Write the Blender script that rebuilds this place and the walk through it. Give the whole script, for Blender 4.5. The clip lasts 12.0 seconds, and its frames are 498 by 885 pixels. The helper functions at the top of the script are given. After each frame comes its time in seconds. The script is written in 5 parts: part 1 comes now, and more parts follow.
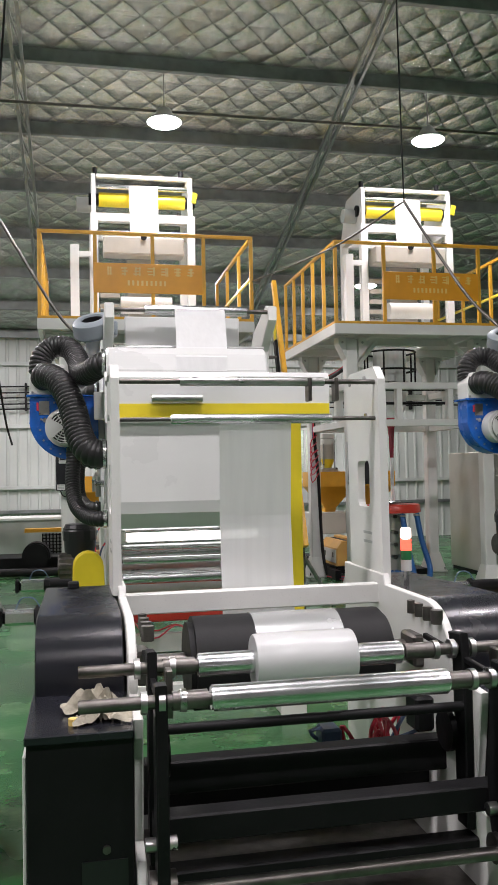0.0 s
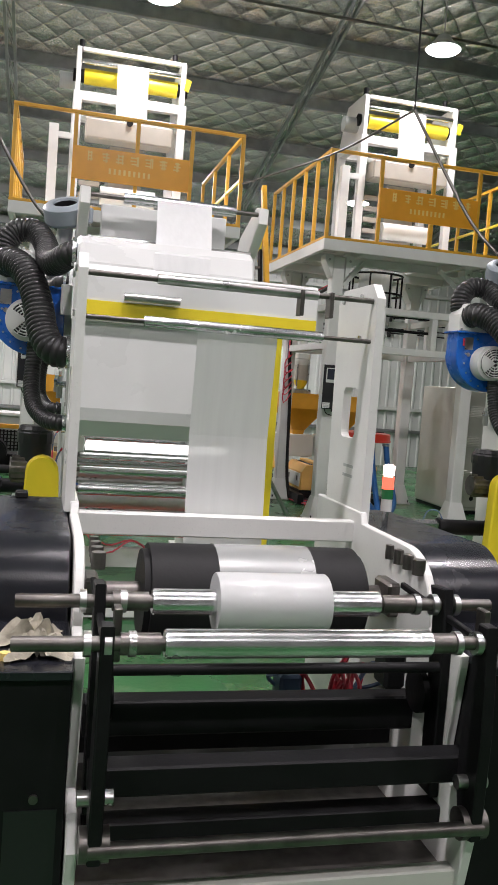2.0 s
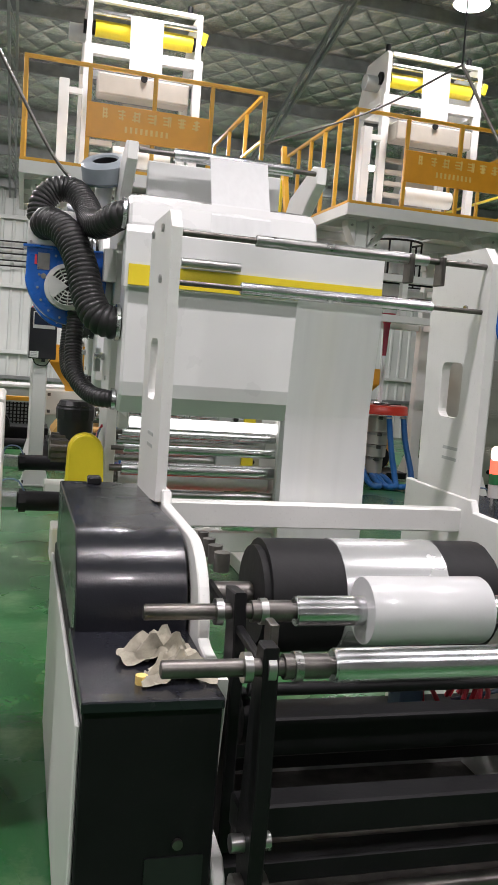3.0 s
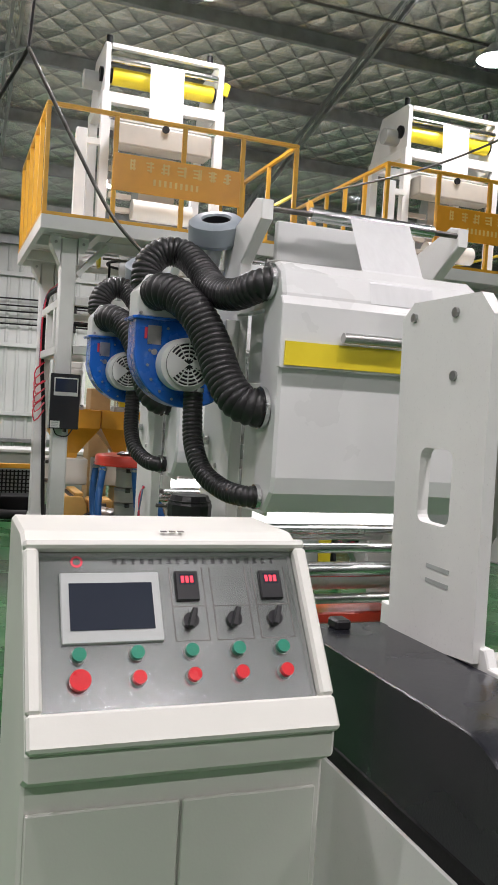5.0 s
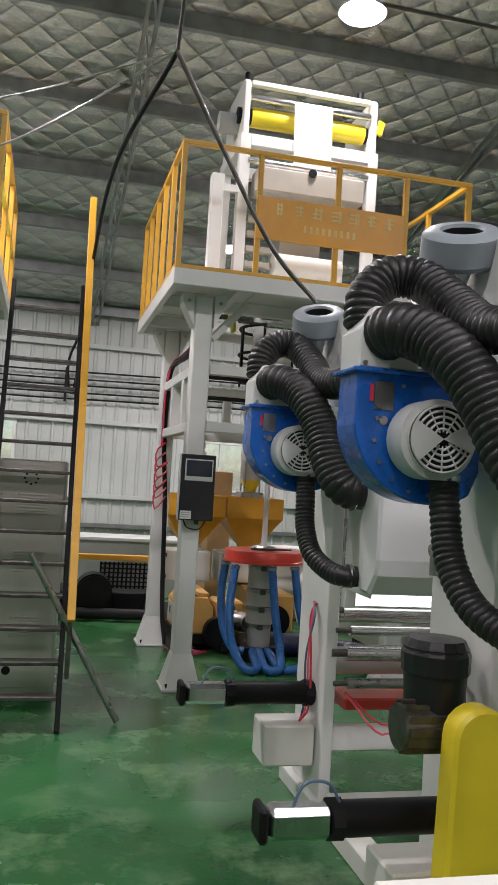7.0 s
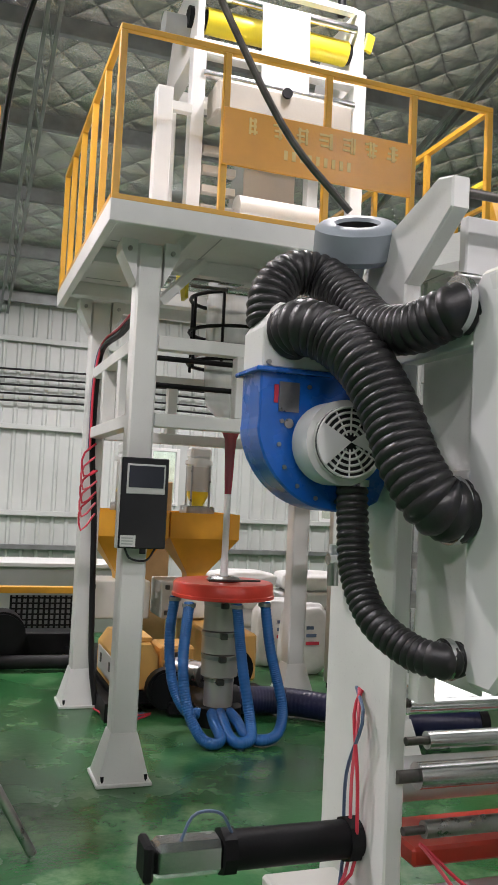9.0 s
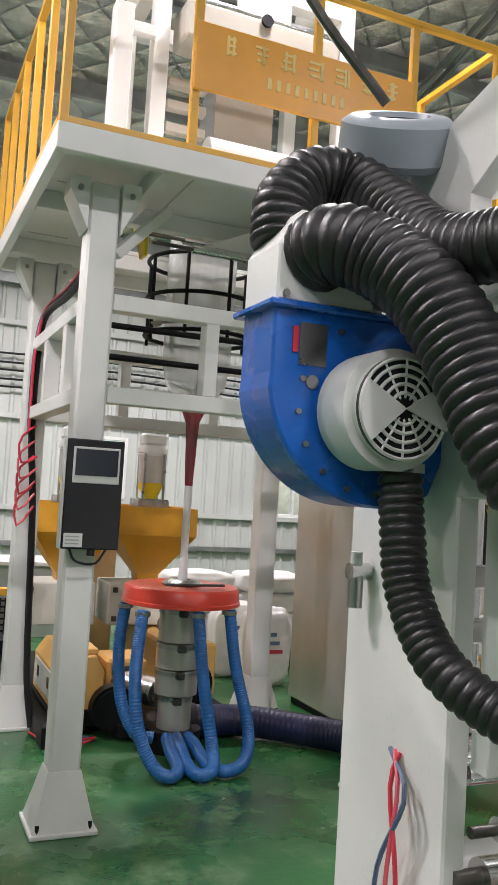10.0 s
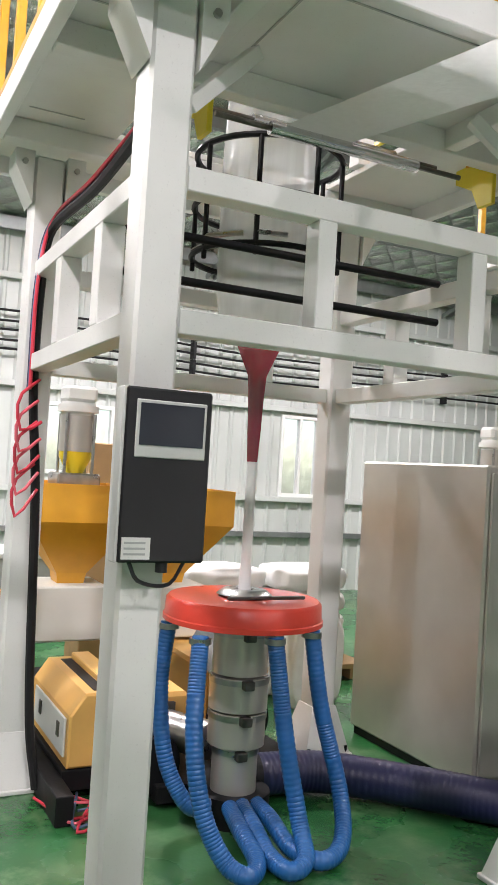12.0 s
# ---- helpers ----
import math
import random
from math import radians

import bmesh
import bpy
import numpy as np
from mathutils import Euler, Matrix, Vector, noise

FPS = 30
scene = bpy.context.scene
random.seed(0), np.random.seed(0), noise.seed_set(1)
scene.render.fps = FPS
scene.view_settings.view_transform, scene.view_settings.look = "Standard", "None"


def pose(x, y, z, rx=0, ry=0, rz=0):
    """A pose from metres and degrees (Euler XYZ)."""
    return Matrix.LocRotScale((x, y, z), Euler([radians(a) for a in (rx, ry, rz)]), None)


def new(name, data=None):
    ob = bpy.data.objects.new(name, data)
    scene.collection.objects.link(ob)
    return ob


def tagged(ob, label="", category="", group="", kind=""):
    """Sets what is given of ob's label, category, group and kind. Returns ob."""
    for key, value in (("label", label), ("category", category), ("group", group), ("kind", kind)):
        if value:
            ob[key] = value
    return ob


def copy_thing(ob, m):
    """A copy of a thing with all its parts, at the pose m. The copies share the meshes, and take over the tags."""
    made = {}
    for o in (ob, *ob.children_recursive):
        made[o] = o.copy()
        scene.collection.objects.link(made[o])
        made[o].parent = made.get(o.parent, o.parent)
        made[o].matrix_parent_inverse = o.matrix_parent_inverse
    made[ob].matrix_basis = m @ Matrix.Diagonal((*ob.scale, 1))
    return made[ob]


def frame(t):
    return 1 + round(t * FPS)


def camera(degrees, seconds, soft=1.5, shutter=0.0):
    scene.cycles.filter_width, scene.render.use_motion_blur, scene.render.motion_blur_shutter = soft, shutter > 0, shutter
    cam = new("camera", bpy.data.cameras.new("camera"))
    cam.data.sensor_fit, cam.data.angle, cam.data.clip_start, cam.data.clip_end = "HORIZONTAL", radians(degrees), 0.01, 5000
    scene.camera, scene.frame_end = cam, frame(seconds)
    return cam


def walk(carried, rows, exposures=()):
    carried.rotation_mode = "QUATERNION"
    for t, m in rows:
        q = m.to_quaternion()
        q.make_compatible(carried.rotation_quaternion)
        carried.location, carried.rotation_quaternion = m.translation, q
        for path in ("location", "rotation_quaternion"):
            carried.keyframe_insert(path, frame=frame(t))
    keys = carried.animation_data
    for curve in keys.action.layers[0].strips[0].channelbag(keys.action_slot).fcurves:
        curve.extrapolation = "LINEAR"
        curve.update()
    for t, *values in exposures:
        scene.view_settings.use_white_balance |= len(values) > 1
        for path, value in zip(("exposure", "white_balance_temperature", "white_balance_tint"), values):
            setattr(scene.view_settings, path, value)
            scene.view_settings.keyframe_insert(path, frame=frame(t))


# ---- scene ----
from math import cos, pi, sin

cam = camera(33.1, 12.0)
METRES, EYE, TILT, LEAN, TURN = 8.0, 1.5, 1.2, 0.0, -11.5
ROWS = [
    (0.0, 0.0, 0.0, 0.0, 0.01, 0.63, 1.06),
    (0.5, 0.0128, 0.0081, -0.0032, -2.58, -1.66, 1.05),
    (1.0, 0.0249, 0.0322, -0.0032, -2.75, -3.08, 0.54),
    (1.5, 0.0289, 0.0417, -0.0032, -2.67, -4.11, -1.03),
    (2.0, -0.0047, 0.0439, 0.0004, -2.08, -5.17, -4.36),
    (2.5, -0.0334, 0.0636, -0.0023, -2.18, -7.01, -4.59),
    (4.5, -0.1484, 0.1497, 0.0067, -8.82, -6.65, -3.84),
    (5.0, -0.1832, 0.1776, 0.0109, -8.48, -3.72, -3.71),
    (5.5, -0.1983, 0.2095, 0.0118, -6.8, -0.27, -3.75),
    (6.0, -0.2147, 0.2522, 0.0089, -3.71, 1.14, -3.57),
    (6.5, -0.2322, 0.3036, 0.0099, -2.86, 1.43, -3.53),
    (7.0, -0.2317, 0.3526, 0.0088, -2.23, 1.38, -3.57),
    (9.0, -0.2567, 0.5656, 0.0039, -7.88, 2.36, -2.91),
    (9.5, -0.2536, 0.6172, 0.0024, -11.49, 2.27, -2.96),
    (10.0, -0.2596, 0.6622, -0.0007, -11.76, 2.19, -3.7),
    (10.5, -0.271, 0.715, -0.0013, -11.68, 1.91, -3.81),
    (11.0, -0.2732, 0.7614, -0.0041, -11.52, 0.74, -3.68),
    (11.5, -0.288, 0.8058, -0.0058, -11.61, 0.47, -3.77),
    (12.0, -0.297, 0.8495, -0.0076, -14.81, 0.72, -3.75),
]
EXPOSURES = [(0.0, -0.03), (1.5, -0.03), (4.5, 0.02), (5.0, -0.14), (5.5, -0.5), (6.0, -0.58), (6.5, -0.47), (7.0, -0.38), (9.0, -0.05), (9.5, 0.0), (10.5, 0.45), (12.0, 0.63)]
walk(cam, [(t, pose(0, 0, EYE, TILT, LEAN, TURN) @ pose(METRES * x, METRES * y, METRES * z, 90 + pitch, roll, yaw)) for t, x, y, z, yaw, pitch, roll in ROWS], exposures=EXPOSURES)

# ---- world and lights ----
world = bpy.data.worlds.new("world")
scene.world = world
world.use_nodes = True
wn = world.node_tree.nodes
sky = wn.new("ShaderNodeTexSky")
sky.sky_type, sky.sun_disc = "NISHITA", False
sky.sun_elevation, sky.sun_rotation = radians(40), radians(200)
wn["Background"].inputs[1].default_value = 0.15
world.node_tree.links.new(sky.outputs[0], wn["Background"].inputs[0])
scene.view_settings.exposure = 0.0

DX = 3.34                      # spacing of the machine lines
ROOF_Z, ROOF_S, WALL_Y = 4.28, 0.25, 17.0


def roof_z(y):
    return ROOF_Z + ROOF_S * (WALL_Y - y)


# the three lamps at y 14 are added to brighten the back wall
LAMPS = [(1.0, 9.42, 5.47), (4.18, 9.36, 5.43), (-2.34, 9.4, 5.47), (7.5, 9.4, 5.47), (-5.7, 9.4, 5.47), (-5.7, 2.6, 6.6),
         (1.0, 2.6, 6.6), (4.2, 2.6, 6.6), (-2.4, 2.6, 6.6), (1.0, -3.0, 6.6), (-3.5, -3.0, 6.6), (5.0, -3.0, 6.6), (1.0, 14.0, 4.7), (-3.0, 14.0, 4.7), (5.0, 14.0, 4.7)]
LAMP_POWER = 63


# ---- materials ----
def mat(name, color, rough=0.5, metal=0.0, var=0.12, scale=6.0, bump=0.15, bscale=60.0, coat=0.0, trans=0.0, alpha=1.0, spots=0.0, spec=0.5):
    m = bpy.data.materials.new(name)
    m.use_nodes = True
    n, l = m.node_tree.nodes, m.node_tree.links
    b = n["Principled BSDF"]
    tc = n.new("ShaderNodeTexCoord")
    big = n.new("ShaderNodeTexNoise")
    big.inputs["Scale"].default_value, big.inputs["Detail"].default_value = scale, 6
    fine = n.new("ShaderNodeTexNoise")
    fine.inputs["Scale"].default_value, fine.inputs["Detail"].default_value = bscale, 4
    for t in (big, fine):
        l.new(tc.outputs["Object"], t.inputs["Vector"])
    ramp = n.new("ShaderNodeValToRGB")
    ramp.color_ramp.elements[0].position, ramp.color_ramp.elements[1].position = 0.3, 0.7
    ramp.color_ramp.elements[0].color = (*[c * (1 - var) for c in color], 1)
    ramp.color_ramp.elements[1].color = (*[min(1, c * (1 + var * 0.6)) for c in color], 1)
    l.new(big.outputs[0], ramp.inputs[0])
    out = ramp.outputs[0]
    if spots:
        sp = n.new("ShaderNodeValToRGB")
        sp.color_ramp.elements[0].position, sp.color_ramp.elements[1].position = 0.62, 0.75
        sp.color_ramp.elements[0].color, sp.color_ramp.elements[1].color = (0, 0, 0, 1), (spots, spots, spots, 1)
        l.new(fine.outputs[0], sp.inputs[0])
        mx = n.new("ShaderNodeMixRGB")
        mx.inputs[2].default_value = (0.09, 0.08, 0.07, 1)
        l.new(sp.outputs[0], mx.inputs[0])
        l.new(out, mx.inputs[1])
        out = mx.outputs[0]
    l.new(out, b.inputs["Base Color"])
    rr = n.new("ShaderNodeMapRange")
    rr.inputs[3].default_value, rr.inputs[4].default_value = max(0.02, rough - 0.1), min(1, rough + 0.1)
    l.new(big.outputs[0], rr.inputs[0])
    l.new(rr.outputs[0], b.inputs["Roughness"])
    b.inputs["Metallic"].default_value = metal
    b.inputs["Coat Weight"].default_value = coat
    b.inputs["Specular IOR Level"].default_value = spec
    b.inputs["Transmission Weight"].default_value = trans
    b.inputs["Alpha"].default_value = alpha
    if bump:
        bp = n.new("ShaderNodeBump")
        bp.inputs["Strength"].default_value, bp.inputs["Distance"].default_value = bump, 0.004
        l.new(fine.outputs[0], bp.inputs["Height"])
        l.new(bp.outputs[0], b.inputs["Normal"])
    return m


def glow(name, color, power):
    m = bpy.data.materials.new(name)
    m.use_nodes = True
    b = m.node_tree.nodes["Principled BSDF"]
    b.inputs["Base Color"].default_value = (*color, 1)
    b.inputs["Emission Color"].default_value = (*color, 1)
    b.inputs["Emission Strength"].default_value = power
    return m


WHITE = mat("white_paint", (0.74, 0.745, 0.72), 0.38, var=0.07, scale=3, bump=0.08, bscale=120, spots=0.12)
HOOD = mat("hood_paint", (0.70, 0.71, 0.70), 0.3, var=0.05, scale=2, bump=0.05, coat=0.2)
CREAM = mat("cream_paint", (0.66, 0.66, 0.61), 0.45, var=0.06, scale=3, bump=0.06, bscale=160)
GREYP = mat("grey_paint", (0.42, 0.44, 0.43), 0.4, var=0.08, scale=4)
GREYBLUE = mat("grey_blue_paint", (0.27, 0.31, 0.34), 0.4, var=0.1)
ORANGE = mat("amber_rail_paint", (0.72, 0.38, 0.03), 0.38, var=0.12, scale=5, spots=0.2)
SIGN = mat("orange_sign_paint", (0.82, 0.37, 0.025), 0.32, var=0.1, scale=4)
LETTER = mat("faded_gold_letter", (0.85, 0.62, 0.2), 0.4)
YELLOW = mat("yellow_paint", (0.78, 0.62, 0.03), 0.35, var=0.08)
AMBER = mat("hopper_amber_paint", (0.72, 0.36, 0.03), 0.35, var=0.1)
TAN = mat("extruder_tan_paint", (0.72, 0.42, 0.12), 0.4, var=0.1)
BLUE = mat("blue_paint", (0.01, 0.12, 0.52), 0.28, var=0.15, coat=0.4)
RED = mat("red_paint", (0.62, 0.05, 0.03), 0.32, var=0.12, coat=0.3)
NAVY = mat("dark_navy_paint", (0.014, 0.015, 0.02), 0.26, var=0.2, scale=4, bump=0.12, bscale=160, coat=0.15, spec=0.4)
BLACK = mat("black_paint", (0.008, 0.008, 0.009), 0.5, var=0.25, scale=8, spots=0.06, spec=0.2)
HOSE = mat("black_flexible_hose", (0.016, 0.016, 0.0165), 0.40, var=0.25, scale=20, bump=0.25, bscale=90)
RUBBER = mat("rubber", (0.012, 0.012, 0.013), 0.6, var=0.3, scale=12, spec=0.3)
BLUEHOSE = mat("blue_hose", (0.015, 0.11, 0.33), 0.35, var=0.2, coat=0.2)
DUCT = mat("violet_blue_duct", (0.012, 0.014, 0.06), 0.4, var=0.2)
CHROME = mat("chrome", (0.66, 0.67, 0.68), 0.24, 1.0, var=0.14, scale=10, bump=0.03)
STEEL = mat("steel", (0.45, 0.45, 0.44), 0.3, 1.0, var=0.25, scale=14, bump=0.1)
SHAFT = mat("dark_steel_shaft", (0.16, 0.15, 0.14), 0.4, 0.9, var=0.35, scale=18, spots=0.3)
STAIN = mat("brushed_stainless", (0.58, 0.555, 0.51), 0.34, 0.65, var=0.1, scale=3)
ROLL = mat("white_film_roll", (0.62, 0.63, 0.63), 0.3, var=0.03, scale=2, bump=0.04, coat=0.4)
PLASTIC = mat("black_plastic", (0.014, 0.014, 0.016), 0.35, var=0.1)
SCREEN = mat("dark_screen", (0.03, 0.035, 0.05), 0.12, var=0.05, bump=0)
SILVER = mat("silver_panel", (0.42, 0.435, 0.435), 0.24, 0.95, var=0.08, scale=3, bump=0.06)
BEZEL = mat("light_grey_bezel", (0.62, 0.63, 0.61), 0.4, var=0.04)
GREENB = mat("green_button", (0.02, 0.22, 0.14), 0.3)
REDB = mat("red_button", (0.65, 0.02, 0.03), 0.28, coat=0.4)
REDW = mat("red_wire", (0.62, 0.04, 0.07), 0.4)
PINKW = mat("pink_wire", (0.75, 0.12, 0.16), 0.4)
BLUEW = mat("blue_grey_wire", (0.10, 0.15, 0.25), 0.4)
BAG = mat("white_woven_bag", (0.74, 0.74, 0.72), 0.42, var=0.1, scale=8, bump=0.5, bscale=25)
CLOTH = mat("soiled_cloth", (0.42, 0.39, 0.31), 0.9, var=0.45, scale=20, bump=0.6, bscale=120)
WALLM = mat("wall_sheet", (0.52, 0.545, 0.52), 0.45, 0.0, var=0.12, scale=1.2, bump=0.1, bscale=30)
CONC = mat("back_wall", (0.3, 0.3, 0.29), 0.8, var=0.2, scale=1)
PURLIN = mat("galvanised_purlin", (0.30, 0.31, 0.31), 0.45, 0.7, var=0.25, scale=5)
BEIGE = mat("beige_grey_paint", (0.44, 0.41, 0.35), 0.45, var=0.1, scale=4)
FILMSILVER = mat("silvery_wound_film", (0.56, 0.57, 0.57), 0.26, 0.55, var=0.06, scale=3, bump=0.05)
CARD = mat("cardboard", (0.42, 0.27, 0.13), 0.8, var=0.15)
LAMPM = glow("lamp_glow", (0.93, 0.97, 1.0), 50)
TUBE = glow("fluorescent_tube", (1.0, 0.96, 0.95), 2.6)
REDLED = glow("red_led", (1.0, 0.03, 0.06), 1.3)
SIGRED = glow("lit_red_lens", (1.0, 0.10, 0.06), 2.2)
SIGTOP = glow("lit_white_lens", (1.0, 0.75, 0.68), 3.5)
SIGGREEN = mat("green_lens", (0.03, 0.20, 0.07), 0.25)
GLASS = mat("window_glass", (0.9, 0.93, 0.92), 0.08, trans=1.0, bump=0)


def film_mat(name, clear, tint):
    """Thin plastic film: part clear, part milky, with a soft gloss."""
    m = bpy.data.materials.new(name)
    m.use_nodes = True
    n, l = m.node_tree.nodes, m.node_tree.links
    n.clear()
    out, mix, tr = n.new("ShaderNodeOutputMaterial"), n.new("ShaderNodeMixShader"), n.new("ShaderNodeBsdfTransparent")
    dif, gl, tl, m2, m3 = n.new("ShaderNodeBsdfDiffuse"), n.new("ShaderNodeBsdfGlossy"), n.new("ShaderNodeBsdfTranslucent"), n.new("ShaderNodeMixShader"), n.new("ShaderNodeMixShader")
    tc, wv = n.new("ShaderNodeTexCoord"), n.new("ShaderNodeTexNoise")
    mp = n.new("ShaderNodeMapping")
    mp.inputs["Scale"].default_value = (30, 30, 0.8)
    l.new(tc.outputs["Object"], mp.inputs[0])
    l.new(mp.outputs[0], wv.inputs["Vector"])
    wv.inputs["Scale"].default_value = 1.0
    bp = n.new("ShaderNodeBump")
    bp.inputs["Strength"].default_value, bp.inputs["Distance"].default_value = 0.12, 0.01
    l.new(wv.outputs[0], bp.inputs["Height"])
    for s in (dif, tl):
        s.inputs[0].default_value = (*tint, 1)
        l.new(bp.outputs[0], s.inputs["Normal"])
    l.new(bp.outputs[0], gl.inputs["Normal"])
    gl.inputs["Roughness"].default_value = 0.22
    m2.inputs[0].default_value, m3.inputs[0].default_value = 0.3, 0.14
    l.new(dif.outputs[0], m2.inputs[1])
    l.new(tl.outputs[0], m2.inputs[2])
    l.new(m2.outputs[0], m3.inputs[1])
    l.new(gl.outputs[0], m3.inputs[2])
    rg = n.new("ShaderNodeMapRange")
    rg.inputs[3].default_value, rg.inputs[4].default_value = max(0, 1 - clear - 0.05), min(1, 1 - clear + 0.05)
    l.new(wv.outputs[0], rg.inputs[0])
    l.new(rg.outputs[0], mix.inputs[0])
    l.new(tr.outputs[0], mix.inputs[1])
    l.new(m3.outputs[0], mix.inputs[2])
    l.new(mix.outputs[0], out.inputs[0])
    return m


FILM = film_mat("plastic_film", 0.05, (0.92, 0.93, 0.93))
FILMCLEAR = film_mat("thin_clear_film", 0.6, (0.85, 0.88, 0.87))
FILMWRAP = film_mat("clear_wrap", 0.75, (0.85, 0.87, 0.87))
FILMRED = film_mat("red_tinted_film", 0.08, (0.36, 0.02, 0.05))


def floor_mat():
    m = mat("green_floor_paint", (0.022, 0.12, 0.034), 0.27, var=0.35, scale=1.3, bump=0.3, bscale=28)
    n, l = m.node_tree.nodes, m.node_tree.links
    b = n["Principled BSDF"]
    old = b.inputs["Base Color"].links[0].from_socket
    tc = n.new("ShaderNodeTexCoord")
    s1 = n.new("ShaderNodeTexNoise")
    s1.inputs["Scale"].default_value, s1.inputs["Detail"].default_value, s1.inputs["Roughness"].default_value = 2.4, 12, 0.72
    l.new(tc.outputs["Object"], s1.inputs["Vector"])
    r1 = n.new("ShaderNodeValToRGB")
    r1.color_ramp.elements[0].position, r1.color_ramp.elements[1].position = 0.5, 0.66
    r1.color_ramp.elements[0].color, r1.color_ramp.elements[1].color = (0, 0, 0, 1), (0.7, 0.7, 0.7, 1)
    l.new(s1.outputs[0], r1.inputs[0])
    m1 = n.new("ShaderNodeMixRGB")
    m1.inputs[2].default_value = (0.14, 0.25, 0.12, 1)
    l.new(r1.outputs[0], m1.inputs[0])
    l.new(old, m1.inputs[1])
    s2 = n.new("ShaderNodeTexNoise")
    s2.inputs["Scale"].default_value, s2.inputs["Detail"].default_value = 0.75, 8
    l.new(tc.outputs["Object"], s2.inputs["Vector"])
    r2 = n.new("ShaderNodeValToRGB")
    r2.color_ramp.elements[0].position, r2.color_ramp.elements[1].position = 0.56, 0.72
    r2.color_ramp.elements[0].color, r2.color_ramp.elements[1].color = (0, 0, 0, 1), (0.6, 0.6, 0.6, 1)
    l.new(s2.outputs[0], r2.inputs[0])
    m2 = n.new("ShaderNodeMixRGB")
    m2.inputs[2].default_value = (0.06, 0.10, 0.05, 1)
    l.new(r2.outputs[0], m2.inputs[0])
    l.new(m1.outputs[0], m2.inputs[1])
    l.new(m2.outputs[0], b.inputs["Base Color"])
    return m


FLOOR = floor_mat()


def foil_mat():
    """Silver roof insulation, quilted in diamonds by thin netting and crumpled."""
    m = bpy.data.materials.new("quilted_foil")
    m.use_nodes = True
    n, l = m.node_tree.nodes, m.node_tree.links
    b = n["Principled BSDF"]
    tc = n.new("ShaderNodeTexCoord")
    sep = n.new("ShaderNodeSeparateXYZ")
    warp = n.new("ShaderNodeTexNoise")
    warp.inputs["Scale"].default_value = 1.6
    l.new(tc.outputs["Object"], warp.inputs["Vector"])
    wv = n.new("ShaderNodeVectorMath")
    wv.operation = "MULTIPLY_ADD"
    wv.inputs[1].default_value = (0.12, 0.12, 0)
    l.new(warp.outputs["Color"], wv.inputs[0])
    l.new(tc.outputs["Object"], wv.inputs[2])
    l.new(wv.outputs[0], sep.inputs[0])

    def math(op, a, bb=None):
        k = n.new("ShaderNodeMath")
        k.operation = op
        for i, v in enumerate((a, bb)):
            if v is None:
                continue
            if isinstance(v, (int, float)):
                k.inputs[i].default_value = v
            else:
                l.new(v, k.inputs[i])
        return k.outputs[0]

    u = math("ADD", math("MULTIPLY", sep.outputs[0], 2.6), math("MULTIPLY", sep.outputs[1], 2.6))
    v = math("SUBTRACT", math("MULTIPLY", sep.outputs[0], 2.6), math("MULTIPLY", sep.outputs[1], 2.6))
    pu, pv = math("PINGPONG", u, 0.5), math("PINGPONG", v, 0.5)
    edge = math("MINIMUM", pu, pv)
    puff = math("POWER", math("MINIMUM", math("MULTIPLY", edge, 2.2), 1.0), 0.5)
    cr = n.new("ShaderNodeTexNoise")
    cr.inputs["Scale"].default_value, cr.inputs["Detail"].default_value, cr.inputs["Roughness"].default_value = 5.0, 8, 0.65
    l.new(tc.outputs["Object"], cr.inputs["Vector"])
    h = math("ADD", puff, math("MULTIPLY", cr.outputs[0], 1.3))
    bp = n.new("ShaderNodeBump")
    bp.inputs["Strength"].default_value, bp.inputs["Distance"].default_value = 0.85, 0.06
    l.new(h, bp.inputs["Height"])
    l.new(bp.outputs[0], b.inputs["Normal"])
    big = n.new("ShaderNodeTexNoise")
    big.inputs["Scale"].default_value = 0.5
    l.new(tc.outputs["Object"], big.inputs["Vector"])
    ramp = n.new("ShaderNodeValToRGB")
    ramp.color_ramp.elements[0].color, ramp.color_ramp.elements[1].color = (0.72, 0.72, 0.72, 1), (0.94, 0.93, 0.92, 1)
    l.new(big.outputs[0], ramp.inputs[0])
    l.new(ramp.outputs[0], b.inputs["Base Color"])
    b.inputs["Metallic"].default_value, b.inputs["Roughness"].default_value = 1.0, 0.27
    return m


FOIL = foil_mat()

# ---- building helpers ----
ORIGIN = {}


def thing(name, loc, label, category, group="", kind=""):
    ob = new(name)
    ob.location = loc
    ob.empty_display_size = 0.1
    ORIGIN[ob.name] = Vector(loc)
    return tagged(ob, label, category, group, kind)


def part(name, bm, material, parent=None, label="", smooth=False):
    me = bpy.data.meshes.new(name)
    org = ORIGIN[parent.name] if parent else Vector((0, 0, 0))
    bmesh.ops.translate(bm, verts=bm.verts, vec=-org)
    bmesh.ops.recalc_face_normals(bm, faces=bm.faces)
    for fc in bm.faces:
        fc.smooth = smooth
    bm.to_mesh(me)
    bm.free()
    if smooth:
        me.set_sharp_from_angle(angle=radians(38))
    me.materials.append(material)
    ob = new(name, me)
    if parent:
        ob.parent = parent
        ORIGIN[ob.name] = org
    else:
        ORIGIN[ob.name] = Vector((0, 0, 0))
    if label:
        ob["label"] = label
    return ob


